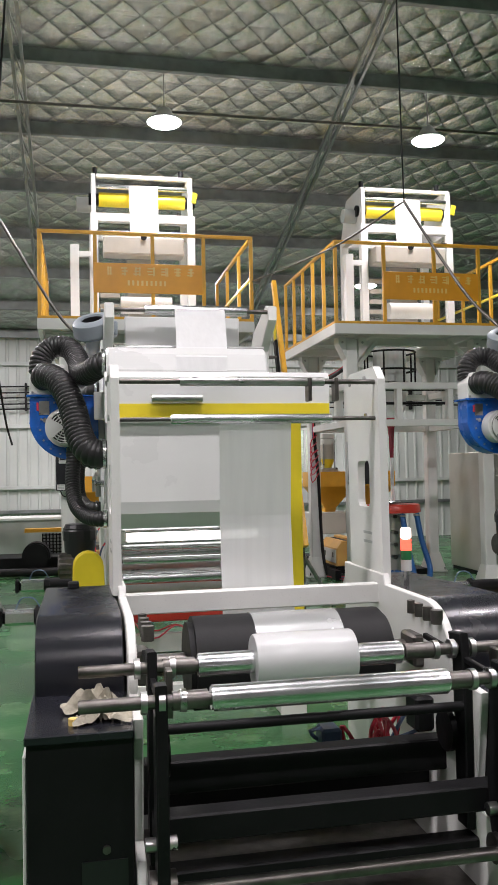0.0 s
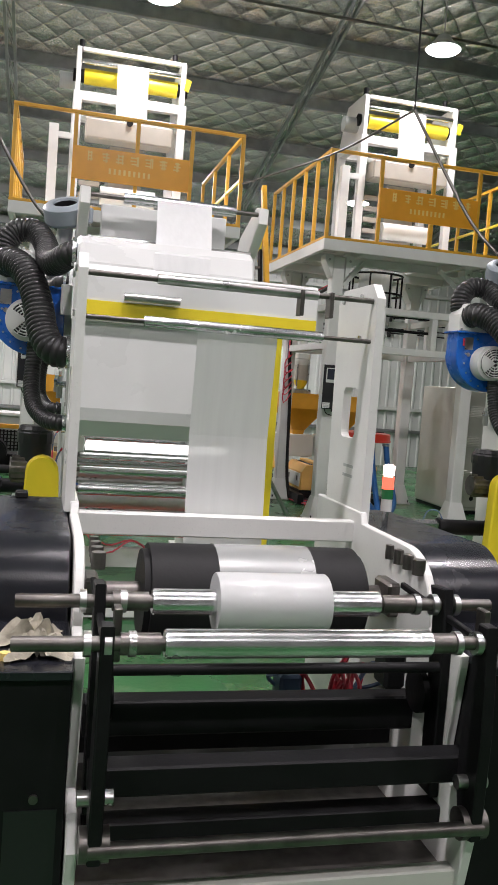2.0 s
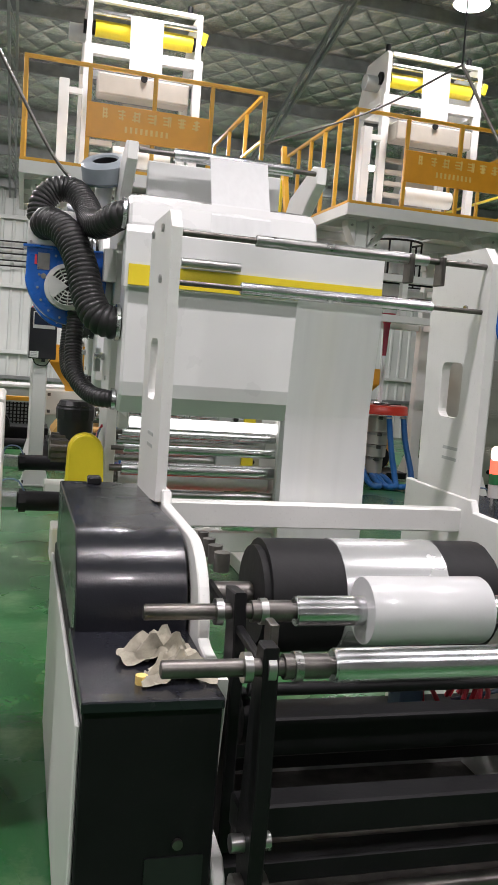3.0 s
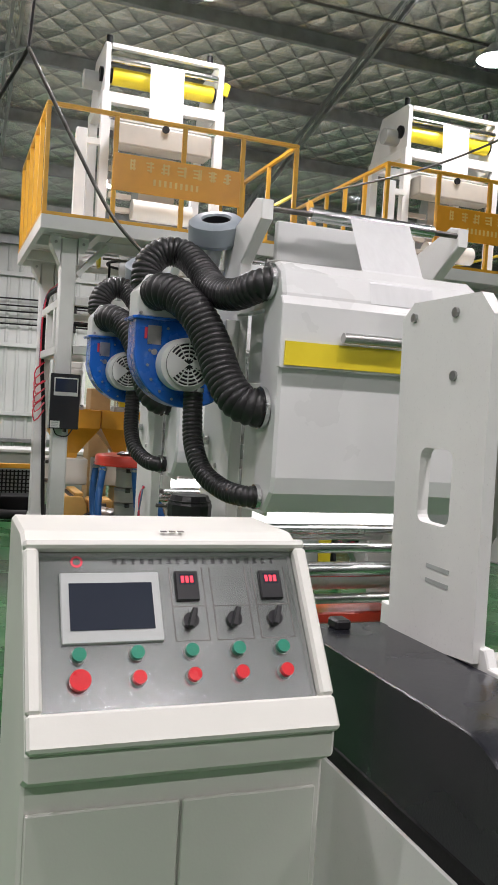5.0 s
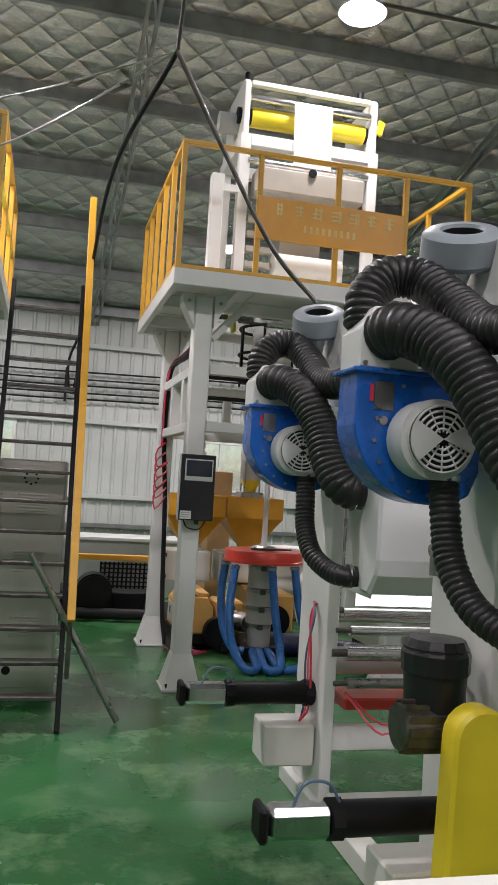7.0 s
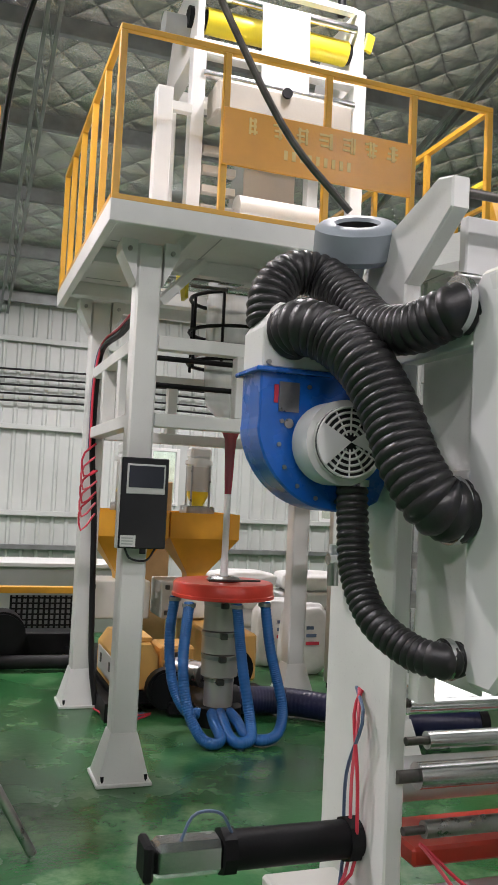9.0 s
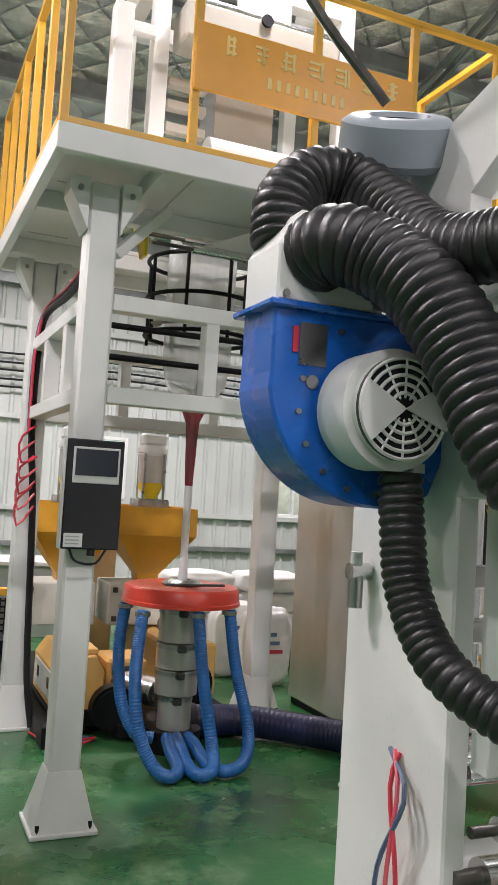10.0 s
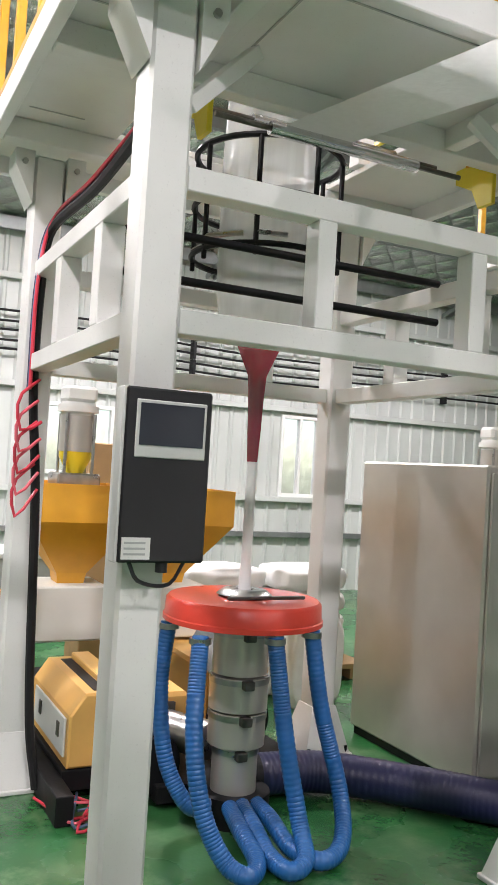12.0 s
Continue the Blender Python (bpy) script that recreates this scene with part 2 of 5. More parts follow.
def box(x0, x1, y0, y1, z0, z1, bevel=0.004, bm=None):
    bm = bm or bmesh.new()
    m = Matrix.Translation(((x0 + x1) / 2, (y0 + y1) / 2, (z0 + z1) / 2)) @ Matrix.Diagonal((abs(x1 - x0), abs(y1 - y0), abs(z1 - z0), 1))
    g = bmesh.ops.create_cube(bm, size=1, matrix=m)
    if bevel:
        es = list({e for v in g["verts"] for e in v.link_edges})
        bmesh.ops.bevel(bm, geom=es, offset=min(bevel, 0.3 * min(abs(x1 - x0), abs(y1 - y0), abs(z1 - z0))), segments=1, affect="EDGES")
    return bm


def cyl(p0, p1, r0, r1=None, seg=20, bm=None, bevel=0.0):
    bm = bm or bmesh.new()
    p0, p1 = Vector(p0), Vector(p1)
    d = p1 - p0
    m = Matrix.Translation((p0 + p1) / 2) @ d.to_track_quat("Z", "Y").to_matrix().to_4x4()
    g = bmesh.ops.create_cone(bm, cap_ends=True, segments=seg, radius1=r0, radius2=r0 if r1 is None else r1, depth=d.length, matrix=m)
    if bevel:
        es = list({e for v in g["verts"] for e in v.link_edges if any(len(fc.verts) > 4 for fc in e.link_faces)})
        bmesh.ops.bevel(bm, geom=es, offset=bevel, segments=2, affect="EDGES")
    return bm


def beam(p0, p1, w, h, bm=None, bevel=0.003):
    """A straight bar of w by h between two points, h upwards."""
    bm = bm or bmesh.new()
    p0, p1 = Vector(p0), Vector(p1)
    d = p1 - p0
    m = Matrix.Translation((p0 + p1) / 2) @ d.to_track_quat("Y", "Z").to_matrix().to_4x4() @ Matrix.Diagonal((w, d.length, h, 1))
    g = bmesh.ops.create_cube(bm, size=1, matrix=m)
    if bevel:
        es = list({e for v in g["verts"] for e in v.link_edges})
        bmesh.ops.bevel(bm, geom=es, offset=bevel, segments=1, affect="EDGES")
    return bm


def plate(points, axis, a, b, bm=None, bevel=0.004):
    """A flat outline pushed from a to b along an axis; points are the other two coordinates in order."""
    bm = bm or bmesh.new()

    def at(p, k):
        return {"x": (k, p[0], p[1]), "y": (p[0], k, p[1]), "z": (p[0], p[1], k)}[axis]

    lo, hi = [bm.verts.new(at(p, a)) for p in points], [bm.verts.new(at(p, b)) for p in points]
    n = len(points)
    fs = [bm.faces.new(lo), bm.faces.new(hi)]
    for i in range(n):
        fs.append(bm.faces.new((lo[i], lo[(i + 1) % n], hi[(i + 1) % n], hi[i])))
    if bevel:
        es = list({e for fc in fs[:2] for e in fc.edges})
        bmesh.ops.recalc_face_normals(bm, faces=fs)
        bmesh.ops.bevel(bm, geom=es, offset=bevel, segments=1, affect="EDGES")
    return bm


def holed_plate(outer, inner, axis, a, b):
    """As plate(), with one hole right through it."""
    bm = bmesh.new()

    def at(p, k):
        return {"x": (k, p[0], p[1]), "y": (p[0], k, p[1]), "z": (p[0], p[1], k)}[axis]

    edges = []
    for ring in (outer, inner):
        vs = [bm.verts.new(at(p, a)) for p in ring]
        edges += [bm.edges.new((vs[i], vs[(i + 1) % len(vs)])) for i in range(len(vs))]
    g = bmesh.ops.triangle_fill(bm, edges=edges, use_beauty=True)
    fs = [e for e in g["geom"] if isinstance(e, bmesh.types.BMFace)]
    ex = bmesh.ops.extrude_face_region(bm, geom=fs, use_keep_orig=True)
    vec = Vector(at((0, 0), b)) - Vector(at((0, 0), a))
    bmesh.ops.translate(bm, verts=[v for v in ex["geom"] if isinstance(v, bmesh.types.BMVert)], vec=vec)
    return bm


def arc(cx, cy, r, a0, a1, n=10):
    return [(cx + r * cos(radians(a0 + (a1 - a0) * i / n)), cy + r * sin(radians(a0 + (a1 - a0) * i / n))) for i in range(n + 1)]


def curve_points(ctrl, step):
    """Evenly spaced points of a smooth curve through the control points."""
    c = [Vector(p) for p in ctrl]
    c = [2 * c[0] - c[1]] + c + [2 * c[-1] - c[-2]]
    fine = []
    for i in range(1, len(c) - 2):
        for k in range(120):
            t = k / 120
            fine.append(0.5 * (2 * c[i] + (c[i + 1] - c[i - 1]) * t + (2 * c[i - 1] - 5 * c[i] + 4 * c[i + 1] - c[i + 2]) * t * t + (3 * c[i] - c[i - 1] - 3 * c[i + 1] + c[i + 2]) * t ** 3))
    fine.append(c[-2])
    out, acc = [fine[0]], 0.0
    for p, q in zip(fine, fine[1:]):
        acc += (q - p).length
        if acc >= step:
            out.append(q)
            acc = 0.0
    out.append(fine[-1])
    return out


def sweep(ctrl, r, step=0.05, seg=10, ridge=0.0, pitch=0.03, bm=None):
    """A tube along a smooth curve; ridge: height of its corrugation."""
    bm = bm or bmesh.new()
    if ridge:
        step = pitch / 4
    pts = curve_points(ctrl, step)
    up, rings = None, []
    for i, p in enumerate(pts):
        d = (pts[min(i + 1, len(pts) - 1)] - pts[max(i - 1, 0)]).normalized()
        if up is None:
            up = d.orthogonal().normalized()
        up = (up - d * up.dot(d)).normalized()
        side = d.cross(up)
        rr = r + ridge * (0, 0.75, 1, 0.75)[i % 4] if ridge else r
        rings.append([bm.verts.new(p + rr * (up * cos(2 * pi * k / seg) + side * sin(2 * pi * k / seg))) for k in range(seg)])
    for a, b in zip(rings, rings[1:]):
        for k in range(seg):
            bm.faces.new((a[k], a[(k + 1) % seg], b[(k + 1) % seg], b[k]))
    bm.faces.new(rings[0])
    bm.faces.new(rings[-1][::-1])
    return bm


def lathe(profile, cx, cy, seg=28, bm=None):
    """Turns (radius, height) pairs round the upright through cx, cy."""
    bm = bm or bmesh.new()
    rings = [[bm.verts.new((cx + r * cos(2 * pi * k / seg), cy + r * sin(2 * pi * k / seg), z)) for k in range(seg)] for r, z in profile]
    for a, b in zip(rings, rings[1:]):
        for k in range(seg):
            bm.faces.new((a[k], a[(k + 1) % seg], b[(k + 1) % seg], b[k]))
    return bm


def sheet(rows, thick=0.0):
    """A web through rows of points (left, right)."""
    bm = bmesh.new()
    vs = [[bm.verts.new(p) for p in row] for row in rows]
    for a, b in zip(vs, vs[1:]):
        for k in range(len(a) - 1):
            bm.faces.new((a[k], a[k + 1], b[k + 1], b[k]))
    return bm


def shifted(ob, dx=0.0, dy=0.0, label=""):
    c = copy_thing(ob, Matrix.Translation(ob.location + Vector((dx, dy, 0))))
    if label:
        c["label"] = label
    return c


# ---- the hall ----
X0, X1, YF = -9.0, 14.0, -8.0
RIDGE = -1.0
tagged(part("floor", box(X0, X1, YF, WALL_Y, -0.2, 0, 0), FLOOR), "glossy green painted concrete floor, worn and stained", "floor", kind="structure")


def slope_slab(name, y0, y1, z0, z1, t, material):
    bm = bmesh.new()
    vs = [bm.verts.new(p) for p in ((X0, y0, z0), (X1, y0, z0), (X1, y1, z1), (X0, y1, z1), (X0, y0, z0 + t), (X1, y0, z0 + t), (X1, y1, z1 + t), (X0, y1, z1 + t))]
    for q in ((0, 1, 2, 3), (4, 5, 6, 7), (0, 1, 5, 4), (1, 2, 6, 5), (2, 3, 7, 6), (3, 0, 4, 7)):
        bm.faces.new([vs[i] for i in q])
    return part(name, bm, material)


tagged(slope_slab("ceiling", RIDGE, WALL_Y + 0.2, roof_z(RIDGE), roof_z(WALL_Y + 0.2), 0.1, FOIL), "sloping roof lined with quilted silver foil insulation", "ceiling", kind="structure")
tagged(slope_slab("ceiling", YF - 0.2, RIDGE, roof_z(RIDGE) - ROOF_S * (RIDGE - YF), roof_z(RIDGE), 0.1, FOIL), "roof lined with silver foil insulation", "ceiling", kind="structure")
for nm, b in (("wall_west", (X0 - 0.2, X0, YF, WALL_Y, 0, 9)), ("wall_east", (X1, X1 + 0.2, YF, WALL_Y, 0, 9)), ("wall_south", (X0, X1, YF - 0.2, YF, 0, 9))):
    tagged(part(nm, box(*b, 0), CONC), "plain grey hall wall", "wall", kind="structure")

# back wall of ribbed sheet, with window openings through it
WINDOWS = [(-2.6, -1.72, 1.5, 2.4), (1.2, 2.05, 1.4, 2.25), (4.35, 4.95, 1.25, 2.35)]


def ribbed(bm, x0, x1, z0, z1):
    x = x0
    prof = []
    while x < x1:
        for dx, dy in ((0, 0), (0.13, 0), (0.15, -0.025), (0.18, -0.025), (0.20, 0)):
            if x + dx < x1:
                prof.append((x + dx, WALL_Y + dy))
        x += 0.2
    prof.append((x1, WALL_Y))
    for (xa, ya), (xb, yb) in zip(prof, prof[1:]):
        if xb - xa < 1e-5:
            continue
        bm.faces.new([bm.verts.new(p) for p in ((xa, ya, z0), (xb, yb, z0), (xb, yb, z1), (xa, ya, z1))])


bm = bmesh.new()
xs = X0
for wx0, wx1, wz0, wz1 in WINDOWS:
    ribbed(bm, xs, wx0, 0, 4.4)
    ribbed(bm, wx0, wx1, 0, wz0)
    ribbed(bm, wx0, wx1, wz1, 4.4)
    xs = wx1
ribbed(bm, xs, X1, 0, 4.4)
tagged(part("wall_north", bm, WALLM), "pale grey ribbed metal sheet wall with window openings", "wall", kind="structure")
for i, (wx0, wx1, wz0, wz1) in enumerate(WINDOWS):
    w = thing("window_%d" % (i + 1), ((wx0 + wx1) / 2, WALL_Y, wz0), "white framed window bright with daylight in the sheet wall", "window", kind="structure")
    for a in ((wx0, wx0 + 0.05, wz0, wz1), (wx1 - 0.05, wx1, wz0, wz1), (wx0 + 0.05, wx1 - 0.05, wz0, wz0 + 0.05), (wx0 + 0.05, wx1 - 0.05, wz1 - 0.05, wz1), ((wx0 + wx1) / 2 - 0.02, (wx0 + wx1) / 2 + 0.02, wz0 + 0.05, wz1 - 0.05)):
        part("window_frame", box(a[0], a[1], WALL_Y - 0.04, WALL_Y + 0.05, a[2], a[3]), WHITE, w)
    for a, b in ((wx0 + 0.05, (wx0 + wx1) / 2 - 0.02), ((wx0 + wx1) / 2 + 0.02, wx1 - 0.05)):
        p = part("pane", box(a, b, WALL_Y + 0.01, WALL_Y + 0.014, wz0 + 0.05, wz1 - 0.05, 0), GLASS, w)
        p.visible_shadow = False
for z in (0.75, 1.22, 2.42, 3.65):
    tagged(part("trim", box(X0, X1, WALL_Y - 0.09, WALL_Y - 0.03, z - 0.035, z + 0.035), WALLM if z > 1 else PURLIN), "horizontal wall girt across the sheet wall", "girt", kind="structure")
# roof steel
y = 8.1 - 5 * 1.25
while y < WALL_Y:
    z = roof_z(y)
    tagged(part("trim", box(X0, X1, y - 0.035, y + 0.035, z - 0.17, z - 0.02), PURLIN), "galvanised roof purlin below the foil", "purlin", kind="structure")
    y += 1.25
for x in (-8.2, -4.4, -0.6, 3.2, 7.0, 10.8):
    for o in (-0.05, 0.05):
        tagged(part("trim", beam((x + o, RIDGE, roof_z(RIDGE) - 0.26), (x + o, WALL_Y, roof_z(WALL_Y) - 0.26), 0.035, 0.06), PURLIN), "dark steel roof tie along the slope", "rafter", kind="structure")
    bm = bmesh.new()
    yy = RIDGE
    while yy < WALL_Y - 0.6:
        beam((x - 0.05, yy, roof_z(yy) - 0.26), (x + 0.05, yy + 0.5, roof_z(yy + 0.5) - 0.26), 0.018, 0.018, bm, 0)
        yy += 0.5
    tagged(part("trim", bm, PURLIN), "thin lattice of the roof tie", "rafter", kind="structure")
tagged(part("trim", cyl((X0, 9.5, 5.63), (X1, 9.5, 5.63), 0.016), SHAFT), "thin steel conduit under the roof", "conduit", kind="structure")
# cables along the back wall
for z in (2.78, 2.88, 3.0, 3.1, 3.22):
    t = thing("wall_cable", (2, WALL_Y - 0.12, z), "black cable strung along the sheet wall", "cable", "cables on the wall")
    part("cable", sweep([(-8 + 2 * i, WALL_Y - 0.12, z + 0.03 * ((i * 7) % 3 - 1)) for i in range(11)], 0.014, 0.25, 6), RUBBER, t)
    for i in range(10):
        part("clip", box(-7 + 2 * i - 0.02, -7 + 2 * i + 0.02, WALL_Y - 0.14, WALL_Y - 0.02, z - 0.06, z + 0.05), RUBBER, t)

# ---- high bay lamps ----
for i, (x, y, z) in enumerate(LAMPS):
    t = thing("high_bay_lamp", (x, y, z), "bright round LED high bay lamp hung from the roof, back row added as fill", "lamp", "high bay lamps")
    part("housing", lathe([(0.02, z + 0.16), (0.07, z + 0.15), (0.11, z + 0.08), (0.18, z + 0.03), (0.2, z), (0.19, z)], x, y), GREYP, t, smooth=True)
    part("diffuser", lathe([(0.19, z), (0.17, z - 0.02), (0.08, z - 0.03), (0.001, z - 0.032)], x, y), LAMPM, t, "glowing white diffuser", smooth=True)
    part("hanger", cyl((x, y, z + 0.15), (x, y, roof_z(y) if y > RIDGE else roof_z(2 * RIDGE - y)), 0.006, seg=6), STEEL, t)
    # lamps beyond y 12 are added fill for the wall and under the tower
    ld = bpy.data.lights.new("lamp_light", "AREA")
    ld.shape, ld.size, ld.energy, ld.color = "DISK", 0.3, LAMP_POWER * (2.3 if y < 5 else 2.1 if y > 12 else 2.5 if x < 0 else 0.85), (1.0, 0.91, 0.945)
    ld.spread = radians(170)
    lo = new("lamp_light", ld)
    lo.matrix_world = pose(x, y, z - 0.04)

# ---- film tower of one line ----
DK = 3.17                      # top of the deck
CX = (-0.125, 1.61)
CW = 0.073
CY = (9.6, 11.28)


def film_tower():
    t = thing("film_tower", (0.7, 10.4, 0), "tall white steel film tower frame with a deck on four columns", "tower", "film towers")
    for x in CX:
        for y in CY:
            c = part("column", box(x - CW, x + CW, y - CW, y + CW, 0.02, 3.04, 0.012), WHITE, t)
            bm = bmesh.new()
            lv = [[bm.verts.new((x + sx * w, y + sy * w, z)) for sx, sy in ((-1, -1), (1, -1), (1, 1), (-1, 1))] for w, z in ((0.142, 0.02), (0.077, 0.27), (CW, 0.272))]
            for a, b in zip(lv, lv[1:]):
                for k in range(4):
                    bm.faces.new((a[k], a[(k + 1) % 4], b[(k + 1) % 4], b[k]))
            part("foot", bm, WHITE, c)
            part("base_plate", box(x - 0.155, x + 0.155, y - 0.155, y + 0.155, 0.0, 0.022), WHITE, c)
            for sx in (-1, 1):
                for sy in (-1, 1):
                    part("bolt", cyl((x + sx * 0.12, y + sy * 0.13, 0.02), (x + sx * 0.12, y + sy * 0.13, 0.06), 0.011, seg=8), BLACK, c)
            for s in (-1, 1):
                part("cap_wing", plate([(x + s * 0.08, 2.80), (x + s * 0.17, 2.98), (x + s * 0.17, 3.05), (x + s * 0.08, 3.05)], "y", y - 0.09, y + 0.09, None, 0), WHITE, c)
            for s in (-1, 1):
                part("bolt", cyl((x + s * 0.125, y - 0.09, 2.99), (x + s * 0.125, y - 0.105, 2.99), 0.014, seg=8), STEEL, c)
    for z0, z1 in ((2.44, 2.52), (1.99, 2.07)):
        for y in CY:
            part("beam", box(CX[0] + 0.08, CX[1] - 0.08, y - 0.045, y + 0.045, z0, z1), WHITE, t)
        for x in CX:
            part("beam", box(x - 0.045, x + 0.045, CY[0] + 0.08, CY[1] - 0.08, z0, z1), WHITE, t)
    for y in CY:
        for x in (0.475, 1.14):
            part("stud", box(x - 0.036, x + 0.036, y - 0.045, y + 0.045, 2.07, 2.44), WHITE, t)
    for x in CX:
        for y in (10.1, 10.7):
            part("stud", box(x - 0.045, x + 0.045, y - 0.045, y + 0.045, 2.07, 2.44), WHITE, t)
    # deck: plates round the opening, edge channel, joists
    ex0, ex1, ey0, ey1 = -0.42, 1.97, 9.24, 11.66
    ox0, ox1, oy0, oy1 = 0.15, 1.35, 10.15, 11.05
    d = part("deck", box(ex0 + 0.01, ex1 - 0.01, ey0 + 0.01, oy0, DK - 0.03, DK), WHITE, t)
    for a in ((ex0 + 0.01, ex1 - 0.01, oy1, ey1 - 0.01), (ex0 + 0.01, ox0, oy0, oy1), (ox1, ex1 - 0.01, oy0, oy1)):
        part("deck_plate", box(*a, DK - 0.03, DK), WHITE, t)
    for a in ((ex0, ex1, ey0, ey0 + 0.05), (ex0, ex1, ey1 - 0.05, ey1), (ex0, ex0 + 0.05, ey0 + 0.05, ey1 - 0.05), (ex1 - 0.05, ex1, ey0 + 0.05, ey1 - 0.05)):
        part("edge_channel", box(*a, DK - 0.12, DK + 0.004), WHITE, t)
    for a in ((ex0 + 0.05, ex1 - 0.05, oy0 - 0.08, oy0), (ex0 + 0.05, ex1 - 0.05, oy1, oy1 + 0.08)):
        part("joist", box(*a, DK - 0.13, DK - 0.031), WHITE, t)
    for x in (ox0 - 0.07, ox1):
        part("joist", box(x, x + 0.07, ey0 + 0.05, oy0 - 0.08, DK - 0.12, DK - 0.031), WHITE, t)
    for a in ((0.3, 1.85, 9.44, 9.448), (0.3, 0.308, 9.448, 10.07), (1.842, 1.85, 9.448, 10.07), (-0.3, -0.05, 9.9, 9.908), (-0.3, -0.05, 10.9, 10.908)):
        part("plate_seam", box(*a, DK - 0.034, DK - 0.0305, 0), GREYP, t)
    for x in CX:
        s = 1 if x < 0.5 else -1
        part("knee_brace", beam((x + s * 0.08, 9.6, 2.72), (x + s * 0.38, 9.75, 3.04), 0.05, 0.05), WHITE, t)
    return t


def guard_rail():
    t = thing("guard_rail", (0.77, 9.27, DK), "amber painted tubular guard rail round the tower deck", "railing", "deck railings")
    x0, x1, y0, y1 = -0.395, 1.945, 9.265, 11.63
    w = 0.02
    top = DK + 0.94
    for x in (x0, 0.2, 0.83, 1.40, x1):
        part("post", box(x - w, x + w, y0 - w, y0 + w, DK + 0.004, top), ORANGE, t)
    for y in (9.75, 10.22, 10.7, 11.17, y1):
        part("post", box(x0 - w, x0 + w, y - w, y + w, DK + 0.004, top), ORANGE, t)
    for y in (10.0, 10.8, y1):
        part("post", box(x1 - w, x1 + w, y - w, y + w, DK + 0.004, top), ORANGE, t)
    part("top_rail", box(x0 - w, x1 + w, y0 - w, y0 + w, top, top + 0.035), ORANGE, t)
    part("top_rail", box(x0 - w, x0 + w, y0 + w, y1 + w, top, top + 0.035), ORANGE, t)
    part("top_rail", beam((x1, y0 + w, top + 0.017), (x1, y1, top + 0.017), 0.04, 0.035), ORANGE, t)
    part("middle_rail", beam((x1, y0 + w, DK + 0.5), (x1, y1, DK + 0.5), 0.03, 0.03), YELLOW, t)
    part("toe_board", box(x0 - w, x1 + w, y0 - w - 0.006, y0 - w - 0.001, DK - 0.0, DK + 0.03), ORANGE, t)
    part("toe_board", box(x0 - w - 0.006, x0 - w - 0.001, y0, y1, DK - 0.0, DK + 0.03), ORANGE, t)
    return t


def sign_board():
    t = thing("sign_board", (0.78, 9.22, 3.63), "orange metal sign board with faded gold characters on the deck railing", "sign", "sign boards")
    part("board", box(0.18, 1.38, 9.226, 9.24, 3.46, 3.79), SIGN, t)
    rnd = random.Random(5)
    # faded characters: strokes too worn to read, as plain bars
    for i in range(7):
        x = 0.32 + i * 0.148
        bm = bmesh.new()
        for k in range(5):
            if k < 3:
                zc = 3.665 + k * 0.032
                a = rnd.uniform(0.0, 0.02)
                box(x + a, x + 0.085 - rnd.uniform(0, 0.03), 9.222, 9.2262, zc, zc + 0.013, 0, bm)
            else:
                xc = x + rnd.uniform(0.01, 0.075)
                box(xc, xc + 0.013, 9.221, 9.2262, 3.655, 3.75, 0, bm)
        part("character", bm, LETTER, t)
    for i in range(9):
        x = 0.55 + i * 0.05
        part("numeral", box(x, x + 0.022, 9.222, 9.2262, 3.545, 3.60, 0), LETTER, t)
    return t


